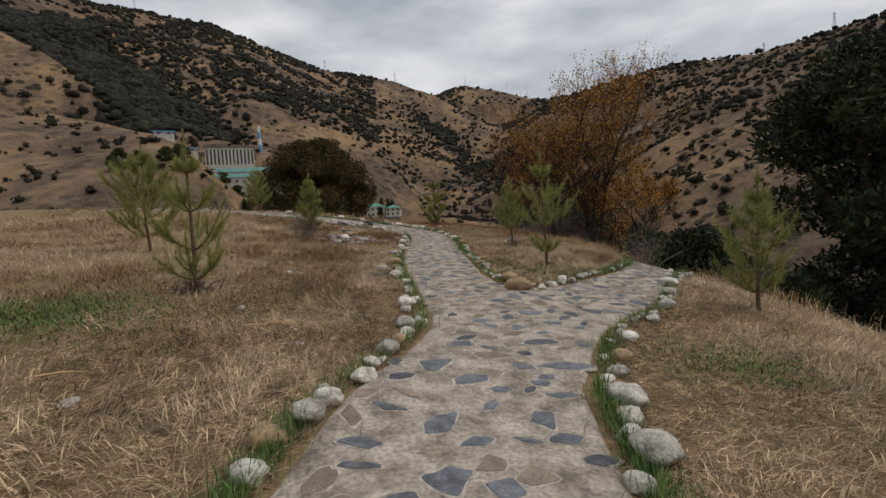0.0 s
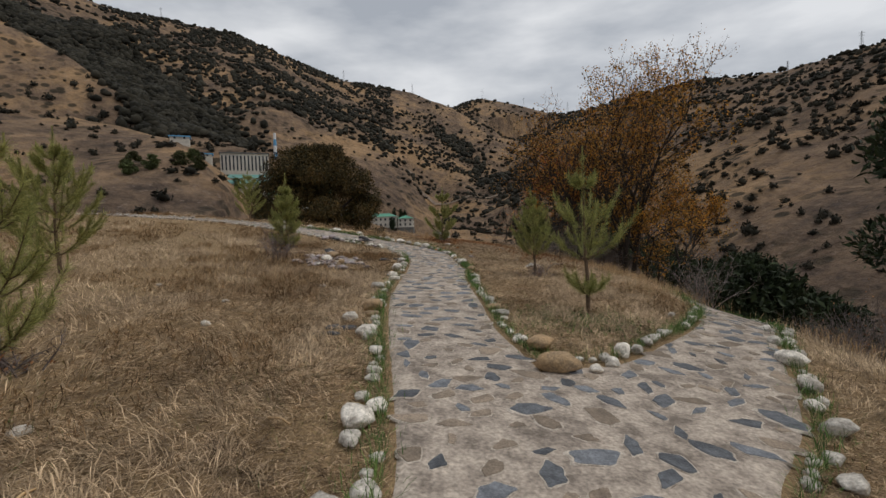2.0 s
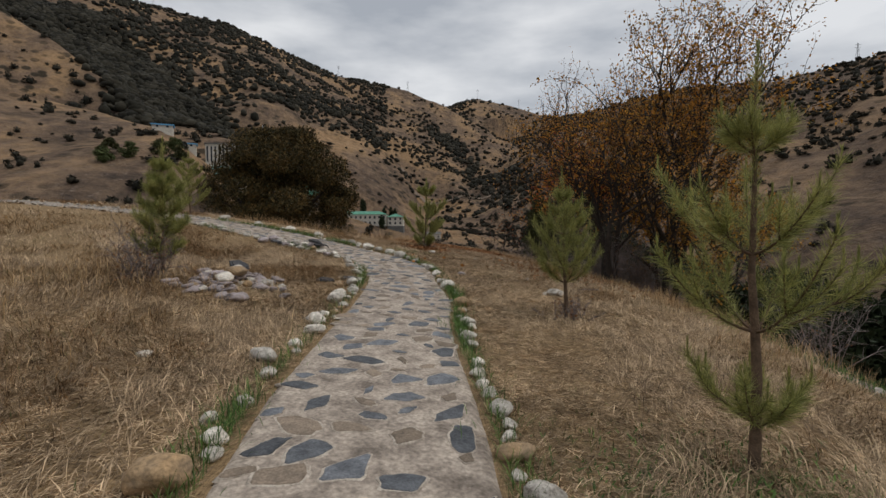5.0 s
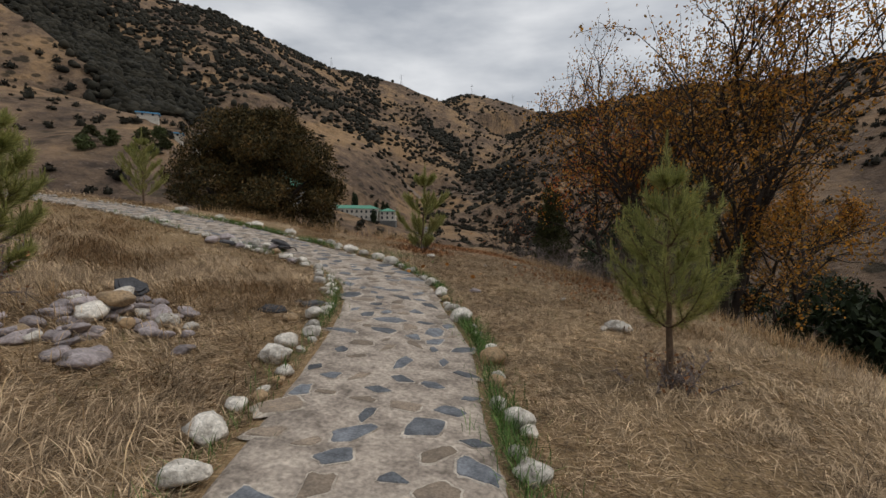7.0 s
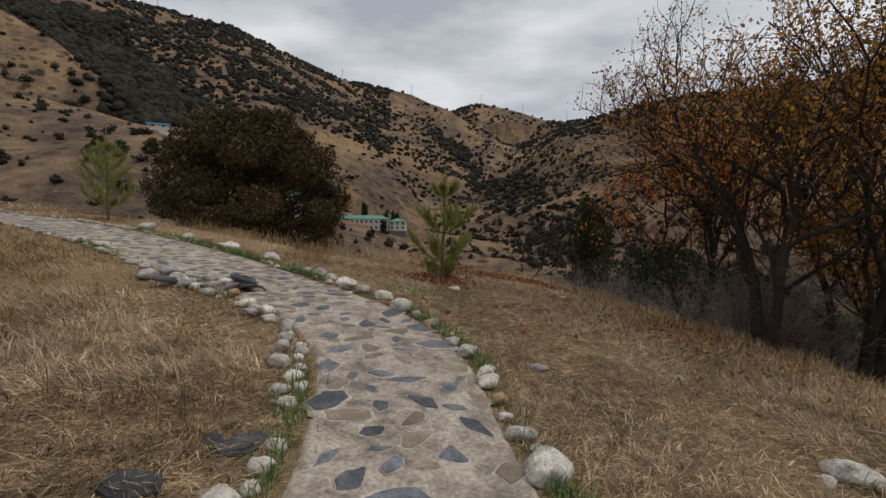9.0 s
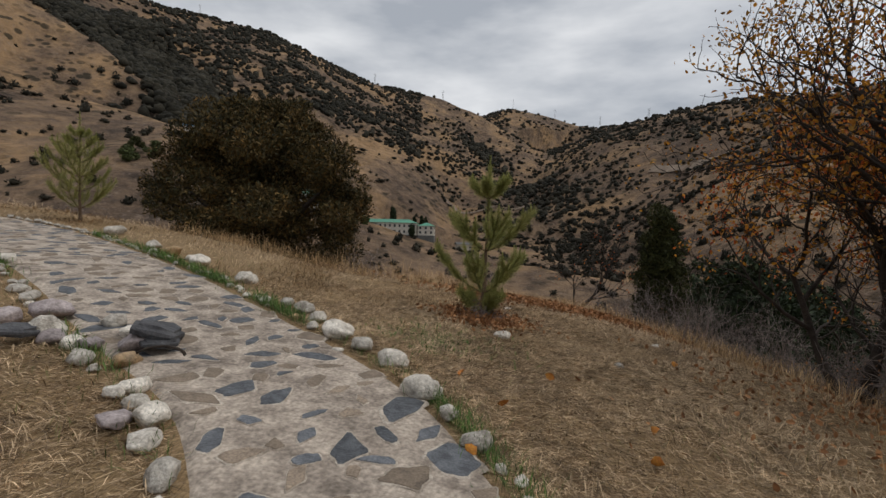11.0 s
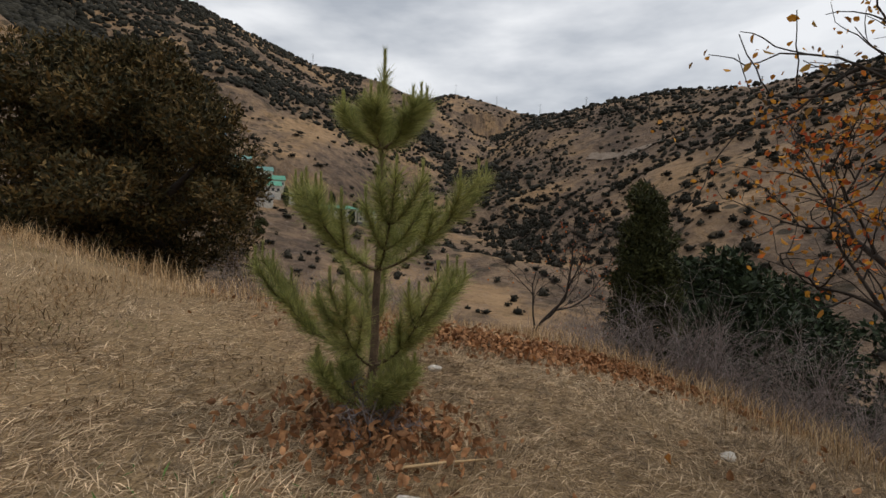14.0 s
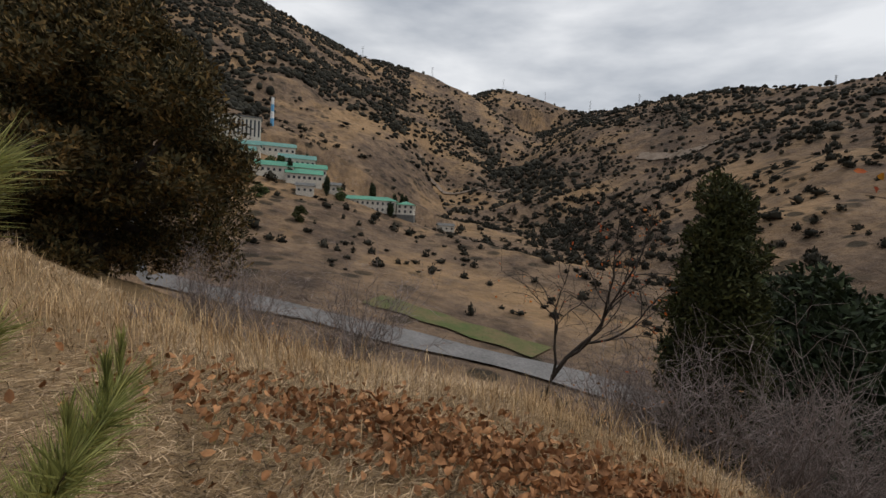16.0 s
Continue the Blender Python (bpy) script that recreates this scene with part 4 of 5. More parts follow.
# ---------- plants ----------
def young_pine(name, x, y, height, width, seed, label, dense=1.0, lean=(0.0, 0.0), group="young pines", whorls=(0.14, 0.30, 0.44, 0.58, 0.70, 0.82), reaches=None, pairs=2):
    g = np.random.default_rng(abs(seed))
    root = thing(name, x, y, land1(x, y) - 0.02, label, "pine tree", group)
    stem = Tubes(7)
    zs = np.linspace(0, height, 9)
    wob = np.cumsum(g.normal(0, 0.012, (9, 2)), 0)
    spine = np.stack([wob[:, 0] + lean[0] * zs, wob[:, 1] + lean[1] * zs, zs], 1)
    stem.add(spine, np.interp(zs, [0, height], [0.018 + 0.009 * height, 0.007]))
    stem.mesh("trunk", M_PINEBARK, root)
    nb, nw, nl = [], [], []

    def clothe(pts, n, length, start=0.25, spread=0.75):
        run = np.linspace(0, 1, len(pts))
        s = start + (1 - start) * g.random(n) ** 0.8
        b = np.stack([np.interp(s, run, pts[:, k]) for k in range(3)], 1)
        t = unit(np.stack([np.interp(s, run, np.gradient(pts[:, k])) for k in range(3)], 1))
        w = unit(t * (1.0 - spread * 0.35) + unit(g.normal(size=(n, 3))) * spread)
        nb.append(b), nw.append(w), nl.append(g.uniform(0.7, 1.1, n) * length)

    def dress(name_, parent):
        v, f = needles(np.concatenate(nb), np.concatenate(nw), np.concatenate(nl), 0.0045 if dense > 0.9 else 0.007, g)
        fast_mesh(name_, v, f, M_NEEDLE, parent)
        nb.clear(), nw.clear(), nl.clear()

    reaches = reaches or (0.95, 1.0, 0.92, 0.72, 0.45, 0.26)
    for k, h in enumerate(whorls):
        count = 5 if k < 4 else 4
        reach = width * 0.5 * reaches[k]
        for j in range(count):
            a = 2 * np.pi * (j + 0.5 * (k % 2)) / count + g.uniform(-0.35, 0.35)
            length = reach * g.uniform(0.75, 1.1)
            s = np.linspace(0, 1, 8)
            rise = length * (0.22 * s + g.uniform(0.55, 0.85) * s ** 2.0)
            base = [np.interp(h * height, zs, spine[:, 0]), np.interp(h * height, zs, spine[:, 1]), h * height]
            pts = np.stack([base[0] + np.cos(a) * length * s, base[1] + np.sin(a) * length * s, base[2] + rise], 1)
            br = Tubes(5)
            br.add(pts, np.linspace(0.013, 0.004, 8))
            shoots = [pts]
            for q in (0.45, 0.7)[:pairs]:
                for sgn in (-1, 1):
                    o = np.array([np.interp(q, s, pts[:, i]) for i in range(3)])
                    b2 = a + sgn * g.uniform(0.5, 0.9)
                    l2 = length * g.uniform(0.25, 0.42)
                    s2 = np.linspace(0, 1, 5)
                    p2 = np.stack([o[0] + np.cos(b2) * l2 * s2, o[1] + np.sin(b2) * l2 * s2, o[2] + l2 * (0.3 * s2 + 0.8 * s2 ** 2)], 1)
                    br.add(p2, np.linspace(0.007, 0.003, 5))
                    shoots.append(p2)
            limb = br.mesh("branch", M_PINEBARK, root)
            for m, sh in enumerate(shoots):
                clothe(sh, int((420 if m == 0 else 190) * dense * (0.5 + length)), 0.145, 0.12, 0.66)
                tip = sh[-1] + np.outer(np.linspace(0, 1, 3), [0, 0, 0.10])
                clothe(tip, int(60 * dense), 0.06, 0.0, 0.25)
            dress("needles", limb)
    clothe(spine[4:], int(800 * dense), 0.13, 0.05, 0.6)
    clothe(np.stack([spine[-1] + [0, 0, k * 0.08] for k in range(3)]), int(120 * dense), 0.08, 0.0, 0.28)
    dress("leader_needles", root)
    return root


young_pine("young_pine", -2.6, 27.05, 2.65, 1.5, 1, "young pine with long green needles and upturned shoots", 2.0, (0.03, 0.0), whorls=(0.06, 0.19, 0.46, 0.8), reaches=(0.55, 1.0, 0.95, 0.45), pairs=2)
young_pine("young_pine", -4.48, 7.23, 2.45, 1.5, 2, "young pine with sparse lower branches in dry grass", 1.0, whorls=(0.1, 0.3, 0.55, 0.8), reaches=(0.9, 1.0, 0.7, 0.25), pairs=1)
young_pine("young_pine", 1.75, 12.35, 2.9, 1.7, 3, "young pine with a bare lower stem on the grass island", 1.0, whorls=(0.13, 0.36, 0.55, 0.8), reaches=(0.55, 1.0, 0.8, 0.3), pairs=1)
young_pine("young_pine", 1.2, 17.1, 2.45, 1.25, 4, "small bushy young pine beside the footpath", 1.0, pairs=1, whorls=(0.26, 0.36, 0.48, 0.6, 0.72, 0.84))
young_pine("young_pine", 4.75, 8.3, 2.25, 1.25, 5, "yellowish young pine on the sloping bank", 0.55, pairs=1)
young_pine("young_pine", -6.1, 16.9, 2.4, 1.0, 6, "thin young pine with a dry bush at its foot", 0.7)
young_pine("young_pine", -15.0, 31.2, 3.1, 1.9, 7, "young pine behind the path near the spreading juniper", 0.7)
young_pine("young_pine", -9.2, 12.6, 3.0, 2.0, 8, "tall young pine standing in the dry meadow", 0.7)


def foliage_tree(name, x, y, z, lobes, count, leaf, mat, label, category, trunk_r=0.15, trunk_h=1.0, seed=0, group="", limbs=6, slim=0.5, inner=0.35, stuff=False, trunk_mat=M_BARK):
    """Trunk, limbs reaching into lobes (cx, cy, cz, rx, ry, rz), and a crown of small leaf sprays on the lobes."""
    g = np.random.default_rng(abs(seed))
    root = thing(name, x, y, z, label, category, group)
    lob = np.array(lobes, float)
    t = Tubes(7)
    t.add([(0, 0, -0.3), (0.05, 0, trunk_h * 0.5), (0, 0.05, trunk_h)], [trunk_r * 1.25, trunk_r, trunk_r * 0.8])
    for k in g.choice(len(lob), min(limbs, len(lob)), replace=False):
        c = lob[k, :3]
        mid = c * 0.5 + np.array([0, 0, trunk_h * 0.3]) + g.normal(0, 0.15, 3)
        limb = Tubes(6)
        limb.add([(0, 0, trunk_h * 0.6), mid, c], [trunk_r * 0.6, trunk_r * 0.35, trunk_r * 0.1])
        limb.mesh("limb", trunk_mat, root)
    t.mesh("trunk", trunk_mat, root)
    vol = lob[:, 3] * lob[:, 4] + lob[:, 4] * lob[:, 5]
    pick = g.choice(len(lob), count, p=vol / vol.sum())
    d = unit(g.normal(size=(count, 3)))
    rad = np.where(g.random(count) < inner, g.uniform(0.4, 0.9, count), g.uniform(0.85, 1.08, count))
    c = lob[pick, :3] + d * lob[pick, 3:] * rad[:, None] * (1 + 0.18 * g.normal(size=(count, 1)) * 0.6)
    v, f = leaves(c, g.uniform(0.6, 1.3, count) * leaf, d * 0.9 + [[0, 0, 0.35]], 0.8, slim, g)
    fast_mesh("crown", v, f, mat, root)
    return root


def dome_lobes(seed, rx, ry, height, n, size, low=0.05, shape=1.0):
    """Lobes spread over a dome, larger inside, ragged outside."""
    r = random.Random(seed)
    out = []
    for k in range(n):
        a, u = r.uniform(0, 6.283), r.random() ** 0.6
        h = low + (1 - low) * r.random() ** 0.9
        w = math.sqrt(max(0.04, 1 - (max(h - 0.35, 0) / 0.68) ** 2)) * shape * (0.75 + 0.25 * min(1, h / 0.25))
        s = size * r.uniform(0.6, 1.25)
        out.append((rx * w * u * math.cos(a), ry * w * u * math.sin(a), height * h - s * 0.3, s, s, s * 0.7))
    return out


# the great dark juniper below the bend
foliage_tree("spreading_juniper", -14.1, 39.9, land1(-14.1, 39.9), dome_lobes(5, 5.1, 4.8, 8.3, 240, 0.85, 0.03), 110000, 0.2, M_CEDAR,
             "huge dense dark juniper with rusty foliage and a broad crown", "tree", 0.45, 3.0, 11, limbs=14, slim=0.35, inner=0.3)
foliage_tree("dark_conifer", 11.0, 13.4, land1(11.0, 13.4), dome_lobes(8, 3.2, 3.2, 8.6, 60, 1.0, 0.02), 42000, 0.24, M_EVERGREEN, "tall dark conifer standing on the steep bank", "tree", 0.3, 4, 12, limbs=8, slim=0.35)
col = [(0.18 * math.sin(k * 2.4), 0.18 * math.cos(k * 2.4), 0.3 + k * 0.27, 0.30 + 0.42 * math.sin(min(1, (k + 3) / 20) * 3.0), 0.30 + 0.42 * math.sin(min(1, (k + 3) / 20) * 3.0), 0.4) for k in range(19)]
foliage_tree("column_juniper", 2.75, 35.7, land1(2.75, 35.7), col, 42000, 0.13, M_COLUMN, "narrow upright green juniper below the brow", "tree", 0.1, 3.5, 13, limbs=4, slim=0.3)
for k, (x, y, rx, h) in enumerate([(10.3, 26.2, 2.7, 3.4), (12.5, 24.0, 2.4, 3.0), (9.2, 21.5, 1.8, 2.4), (7.6, 41.5, 2.4, 8.0), (10.4, 43.5, 2.6, 9.2), (13.4, 46, 2.8, 10.4), (9.6, 49, 2.8, 11.0), (17, 50, 3.0, 11.5), (13.2, 41, 2.6, 8.6), (17, 38, 2.8, 8.6), (21, 44, 3.0, 10.4), (15, 31, 2.6, 5.5), (12.6, 53, 3.0, 12)]):
    foliage_tree("evergreen_bush", x, y, land1(x, y) - 0.2, dome_lobes(20 + k, rx, rx, h, 34, 0.95, 0.03), 9000, 0.32, M_EVERGREEN, "dense dark green evergreen bush on the ravine slope", "bush", 0.15, 1.2, 30 + k, "ravine evergreens", 4, 0.4)


def branching_tree(name, x, y, z, height, spread, seed, label, mats, leaf_count, leaf, stems=3, group="", leafiness=1.0, category="tree", trunk_r=0.13, droop=0.0, toward=None):
    """Several stems that fork into limbs and twigs, with leaves on the twigs."""
    g = np.random.default_rng(abs(seed))
    root = thing(name, x, y, z, label, category, group)
    wood, twig = Tubes(7), Tubes(3)
    ends = []

    def grow(p, d, length, r, level):
        n = 5
        pts = [np.array(p)]
        for k in range(n):
            d = unit(d + g.normal(0, 0.13 + 0.03 * level, 3) + np.array([0, 0, 0.10 - droop * level]))
            pts.append(pts[-1] + d * length / n)
        pts = np.array(pts)
        (wood if level < 2 else twig).add(pts, np.linspace(r, r * 0.5, n + 1))
        if level >= 2:
            ends.append(pts[1:])
        if level == 4:
            return
        kids = (5, 5, 4, 3)[level]
        for k in range(kids):
            at = pts[min(n, 1 + int((k + 1) * n / kids))]
            axis = unit(np.cross(d, g.normal(size=3)))
            ang = g.uniform(0.4, 0.95)
            nd = unit(d * math.cos(ang) + axis * math.sin(ang) + (0 if toward is None else np.array(toward) * 0.25))
            grow(at, nd, length * g.uniform(0.55, 0.75), r * 0.5, level + 1)

    for s in range(stems):
        a = 2 * np.pi * s / stems + g.uniform(-0.4, 0.4)
        tilt = spread / height * g.uniform(0.3, 0.6)
        grow((0.18 * math.cos(a), 0.18 * math.sin(a), -0.2), unit(np.array([math.cos(a) * tilt, math.sin(a) * tilt, 1.0])), height * g.uniform(0.42, 0.52), trunk_r * g.uniform(0.8, 1.1), 0)
    wood.mesh("trunk", M_BARK, root)
    twig.mesh("twig_mass", M_BARK if category == "tree" else M_TWIG, root)
    pts = np.concatenate(ends)
    for k, mat in enumerate(mats):
        n = leaf_count // len(mats)
        c = pts[g.integers(0, len(pts), n)] + g.normal(0, 0.09, (n, 3))
        if len(mats) > 1:
            order = c[:, 2] + g.normal(0, 1.2, n)
            c = c[order > np.quantile(order, 0.38 if k == 0 else 0.22)]
        v, f = curled(c, g.uniform(0.6, 1.3, len(c)) * leaf, np.array([[0, 0, -0.4]]), 0.58, g)
        fast_mesh("crown", v, f, mat, root)
    return root


branching_tree("autumn_tree", 6.0, 25.9, land1(6.0, 25.9), 8.9, 5.4, 3, "many-stemmed autumn tree with thin orange and brown leaves", (M_AUTUMN, M_DULL), 21000, 0.08, 3, "autumn trees on the brow")
branching_tree("autumn_tree", 4.0, 25.3, land1(4.0, 25.3), 6.6, 4.0, 4, "dark-stemmed autumn tree with sparse brown and yellow leaves", (M_DULL, M_AUTUMN), 11000, 0.068, 3, "autumn trees on the brow", trunk_r=0.12)
branching_tree("autumn_tree", 3.7, 27.8, land1(3.7, 27.8), 5.6, 3.2, 6, "spreading autumn tree with few orange leaves on dark twigs", (M_RED, M_AUTUMN), 9000, 0.075, 3, "autumn trees on the brow", trunk_r=0.09)
branching_tree("autumn_tree", 8.2, 27.2, land1(8.2, 27.2), 7.2, 5.4, 9, "autumn tree with golden leaves on the ravine slope", (M_AUTUMN, M_DULL), 17000, 0.09, 2, "autumn trees on the brow")
branching_tree("bare_tree", -0.5, 35.2, land1(-0.5, 35.2), 4.2, 4.2, 14, "small crooked bare tree with a few red leaves", (M_RED,), 130, 0.06, 1, trunk_r=0.055, droop=0.06, toward=(-0.5, 0, 0.1))


def bare_shrub(name, x, y, height, spread, stems, seed, label, group="bare thicket", leaf=0):
    g = np.random.default_rng(abs(seed))
    root = thing(name, x, y, land1(x, y) - 0.05, label, "shrub", group)
    t = Tubes(3)
    tips = []
    for k in range(stems):
        a, tilt = g.uniform(0, 6.283), g.uniform(0.1, 1.0) * spread / height
        d = unit(np.array([math.cos(a) * tilt, math.sin(a) * tilt, 1.0]))
        p = np.array([g.normal(0, 0.12), g.normal(0, 0.12), 0.0])
        L = height * g.uniform(0.6, 1.05)
        pts = [p]
        for m in range(6):
            d = unit(d + g.normal(0, 0.16, 3))
            pts.append(pts[-1] + d * L / 6)
        pts = np.array(pts)
        t.add(pts, np.linspace(0.011, 0.004, 7))
        for m in range(2, 7):
            for _ in range(3):
                dd = unit(d + g.normal(0, 0.7, 3))
                q = np.stack([pts[m], pts[m] + dd * L * 0.12, pts[m] + unit(dd + g.normal(0, 0.35, 3)) * L * 0.26])
                t.add(q, (0.0045, 0.0035, 0.002))
                tips.append(q[1:])
    t.mesh("stem_mass", M_TWIG, root)
    if leaf:
        c = np.concatenate(tips)
        c = c[g.integers(0, len(c), leaf)]
        v, f = leaves(c, g.uniform(0.03, 0.06, len(c)), None, 1.0, 0.6, g)
        fast_mesh("leaves", v, f, M_DEADLEAF, root)
    return root


sh = random.Random(5)
for k in range(38):
    y = sh.uniform(31.0, 39)
    x = sh.uniform(1.6, 8.0) + (0 if y > 33 else 2.4)
    bare_shrub("bare_shrub", x, y, sh.uniform(1.7, 2.9), sh.uniform(1.6, 2.6), 22, 100 + k, "tangled grey leafless shrub on the ravine slope", leaf=sh.choice((0, 0, 40)))
for k in range(9):
    bare_shrub("bare_shrub", sh.uniform(-9.5, -3.5), sh.uniform(35.8, 39), sh.uniform(1.5, 2.6), 1.8, 24, 140 + k, "dark leafless shrub growing under the big juniper", leaf=60)
for k in range(14):
    bare_shrub("bare_shrub", sh.uniform(3.5, 8.5), sh.uniform(25.2, 29), sh.uniform(1.3, 2.3), 1.8, 30, 210 + k, "dark tangled undergrowth beneath the autumn trees", leaf=260)
for k in range(8):
    bare_shrub("bare_shrub", sh.uniform(5.8, 9.5), sh.uniform(9, 25), sh.uniform(1.0, 1.9), 1.6, 22, 160 + k, "brown leafless shrub on the steep bank", leaf=120)
bare_shrub("pale_shrub", 1.35, 33.4, 1.9, 1.6, 12, 231, "pale grey leafless shrub in front of the juniper", "bare thicket")
bare_shrub("pale_shrub", 0.4, 33.2, 1.2, 1.5, 12, 232, "low pale leafless shrub with reddish twigs", "bare thicket", 60)
bare_shrub("dry_bush", -6.2, 16.6, 1.0, 1.0, 30, 180, "reddish-brown dry bush at the foot of a pine", "dry bushes", 250)
for k, (x, y) in enumerate([(-4.5, 7.3), (-2.6, 26.95), (1.3, 17.1), (-4.3, 33.0), (-6.0, 32.6)]):
    bare_shrub("dry_weeds", x, y, 0.42, 0.6, 26, 190 + k, "low brown dry weeds round the pine stem", "dry bushes", 120)

# loose sticks in the grass
stick_rng = random.Random(77)
for sx, sy, ln, turn in [(-2.45, 5.5, 0.28, 20), (-2.3, 5.62, 0.22, 80), (-2.6, 5.38, 0.3, 5), (-2.5, 5.7, 0.16, 100), (-1.6, 6.9, 0.3, 150), (-3.4, 3.6, 0.36, 35), (0.7, 17.9, 0.5, 110), (-2.0, 26.6, 0.6, 25), (2.2, 20.4, 0.7, 140)]:
    t = Tubes(5)
    bend = stick_rng.uniform(-0.03, 0.03)
    t.add([(-ln / 2, 0, 0), (0, bend, 0.015), (ln / 2, 0, 0.0)], [0.011, 0.010, 0.007])
    ob = t.mesh("stick", M_TALLSTRAW if turn != 140 else M_TWIG)
    ob.matrix_basis = pose(sx, sy, land1(sx, sy) + 0.07, 0, stick_rng.uniform(-8, 8), turn)
    tagged(ob, "short pale dry stick lying in the grass", "stick", "sticks in the grass")
arch = Tubes(6)
arch.add([(0.2 * math.cos(a), 0.06 * math.cos(a), 0.1 * math.sin(a)) for a in np.linspace(0.05, 2.9, 9)], np.linspace(0.016, 0.009, 9))
arch_ob = arch.mesh("bent_branch", M_BARK)
arch_ob.matrix_basis = pose(-5.2, 22.75, land1(-5.2, 22.75) + 0.08, 0, 0, 10)
tagged(arch_ob, "bent dark branch arching over the stones at the bend", "branch")

# ---------- fallen leaves ----------
n = 3300
x = np.r_[rng.normal(-2.55, 0.42, n // 3), rng.normal(-0.8, 1.5, n), rng.normal(2.6, 1.3, n // 3)]
y = np.r_[rng.normal(26.9, 0.36, n // 3), rng.normal(30.0, 0.38, n), rng.normal(24.6, 1.5, n // 3)]
c = np.stack([x, y, land(x, y) + rng.uniform(0.03, 0.16, len(x))], 1)
v, f = curled(c, rng.uniform(0.04, 0.1, len(x)), None, 0.55)
tagged(fast_mesh("fallen_leaves", v, f, M_DEADLEAF), "curled brown fallen leaves heaped in the grass", "leaves", kind="stuff")
for k, (x, y) in enumerate([(-2.1, 23.3), (-2.55, 23.9), (-0.75, 23.4), (-1.6, 24.4), (0.3, 26.2), (-0.3, 27.2), (2.6, 24.5), (1.9, 23.2), (3.2, 23.4), (-1.0, 29.4), (-2.3, 22.3), (-0.9, 22.7)]):
    v, f = curled(np.array([[0, 0, 0.0]]), [0.12], np.array([[9.0, 2.0, 0.5]]), 0.7)
    ob = fast_mesh("fallen_leaf", v, f, M_ORANGELEAF)
    ob.matrix_basis = pose(x, y, land1(x, y) + 0.07, 10, -12, k * 50)
    tagged(ob, "bright orange fallen leaf lying on dry grass", "leaf", "single fallen leaves")

# ---------- scrub on the mountains ----------
def blob(seed, tall=1.0, sprays=0):
    """A small bush: a lumpy core, and sprays of foliage that break its outline."""
    g = np.random.default_rng(seed)
    bm = bmesh.new()
    bmesh.ops.create_icosphere(bm, subdivisions=1, radius=1.0)
    vv = np.array([v.co[:] for v in bm.verts])
    ff = np.array([[w.index for w in f.verts] for f in bm.faces])
    bm.free()
    vv *= g.uniform(0.62, 1.15, (len(vv), 1)) * (0.72 if sprays else 1.0)
    if sprays:
        d = unit(g.normal(size=(sprays, 3)))
        lv, lf = leaves(d * g.uniform(0.6, 0.98, (sprays, 1)), g.uniform(0.5, 0.85, sprays), d * 0.7 + [[0, 0, 0.5]], 0.7, 0.6, g)
        ff = np.concatenate([ff, lf[:, [0, 1, 2]] + len(vv), lf[:, [0, 2, 3]] + len(vv)])
        vv = np.concatenate([vv, lv])
    taper = 1 - 0.4 * np.clip(vv[:, 2:3], 0, 1) * (tall > 1)
    vv = np.concatenate([vv[:, :2] * taper, vv[:, 2:3] * tall * 0.85 + 0.45], 1)
    return vv, ff


TALL = (0.8, 1.0, 1.5, 0.9, 1.3, 0.7)
BLOBS = [blob(k, TALL[k % 6]) for k in range(12)]
SPRAYS = [blob(40 + k, TALL[k % 6], 26) for k in range(12)]


def scrub(name, x, y, size, label, shapes):
    z = land(x, y)
    vs, fs, n = [], [], 0
    which = rng.integers(0, len(shapes), len(x))
    for k, (bv, bf) in enumerate(shapes):
        m = np.nonzero(which == k)[0]
        if not len(m):
            continue
        a = rng.uniform(0, 6.283, len(m))
        ca, sa = np.cos(a)[:, None], np.sin(a)[:, None]
        sx = (size[m] * rng.uniform(0.8, 1.3, len(m)))[:, None]
        X = (bv[None, :, 0] * ca - bv[None, :, 1] * sa) * sx + x[m, None]
        Y = (bv[None, :, 0] * sa + bv[None, :, 1] * ca) * sx + y[m, None]
        Z = bv[None, :, 2] * (size[m] * rng.uniform(0.75, 1.15, len(m)))[:, None] + z[m, None]
        vs.append(np.stack([X, Y, Z], -1).reshape(-1, 3))
        fs.append((bf[None] + (np.arange(len(m)) * len(bv))[:, None, None] + n).reshape(-1, 3))
        n += len(m) * len(bv)
    ob = fast_mesh(name, np.concatenate(vs), np.concatenate(fs), M_SCRUB)
    return tagged(ob, label, "scrub", kind="stuff")


def polar(n, a0, a1, r0, r1):
    a, r = np.radians(rng.uniform(a0, a1, n)), np.sqrt(rng.uniform(r0 * r0, r1 * r1, n))
    return r * np.sin(a), r * np.cos(a), np.degrees(a), r


def ray_line(*pts):
    return [(r * math.sin(radians(a)), r * math.cos(radians(a))) for a, r in pts]


# dark belt of trees behind the tawny spur, and the wooded gully in the middle
BELT = ray_line((-60, 760), (-50, 690), (-44, 629), (-42.1, 607), (-40.1, 550), (-38.5, 498), (-36.3, 457), (-34.5, 423), (-32, 340))
GULLY = ray_line((-6, 820), (-2, 700), (1, 600), (3.5, 500), (5.5, 400), (7.5, 310), (11, 230))
x, y, a, r = polar(105000, -66, 62, 140, 1250)
clump = fbm(x / 55, y / 55, 81, 5)
fine = fbm(x / 16, y / 16, 85, 3)
belt, gully = along(BELT, x, y)[0], along(GULLY, x, y)[0]
west = a < -3
tawny = along(RIDGES[0][1], x, y)[0]
chance = np.where(west, np.clip((clump - 0.40) * 2.8, 0.03, 0.9), np.clip((clump - 0.34) * 1.9, 0.10, 0.62))
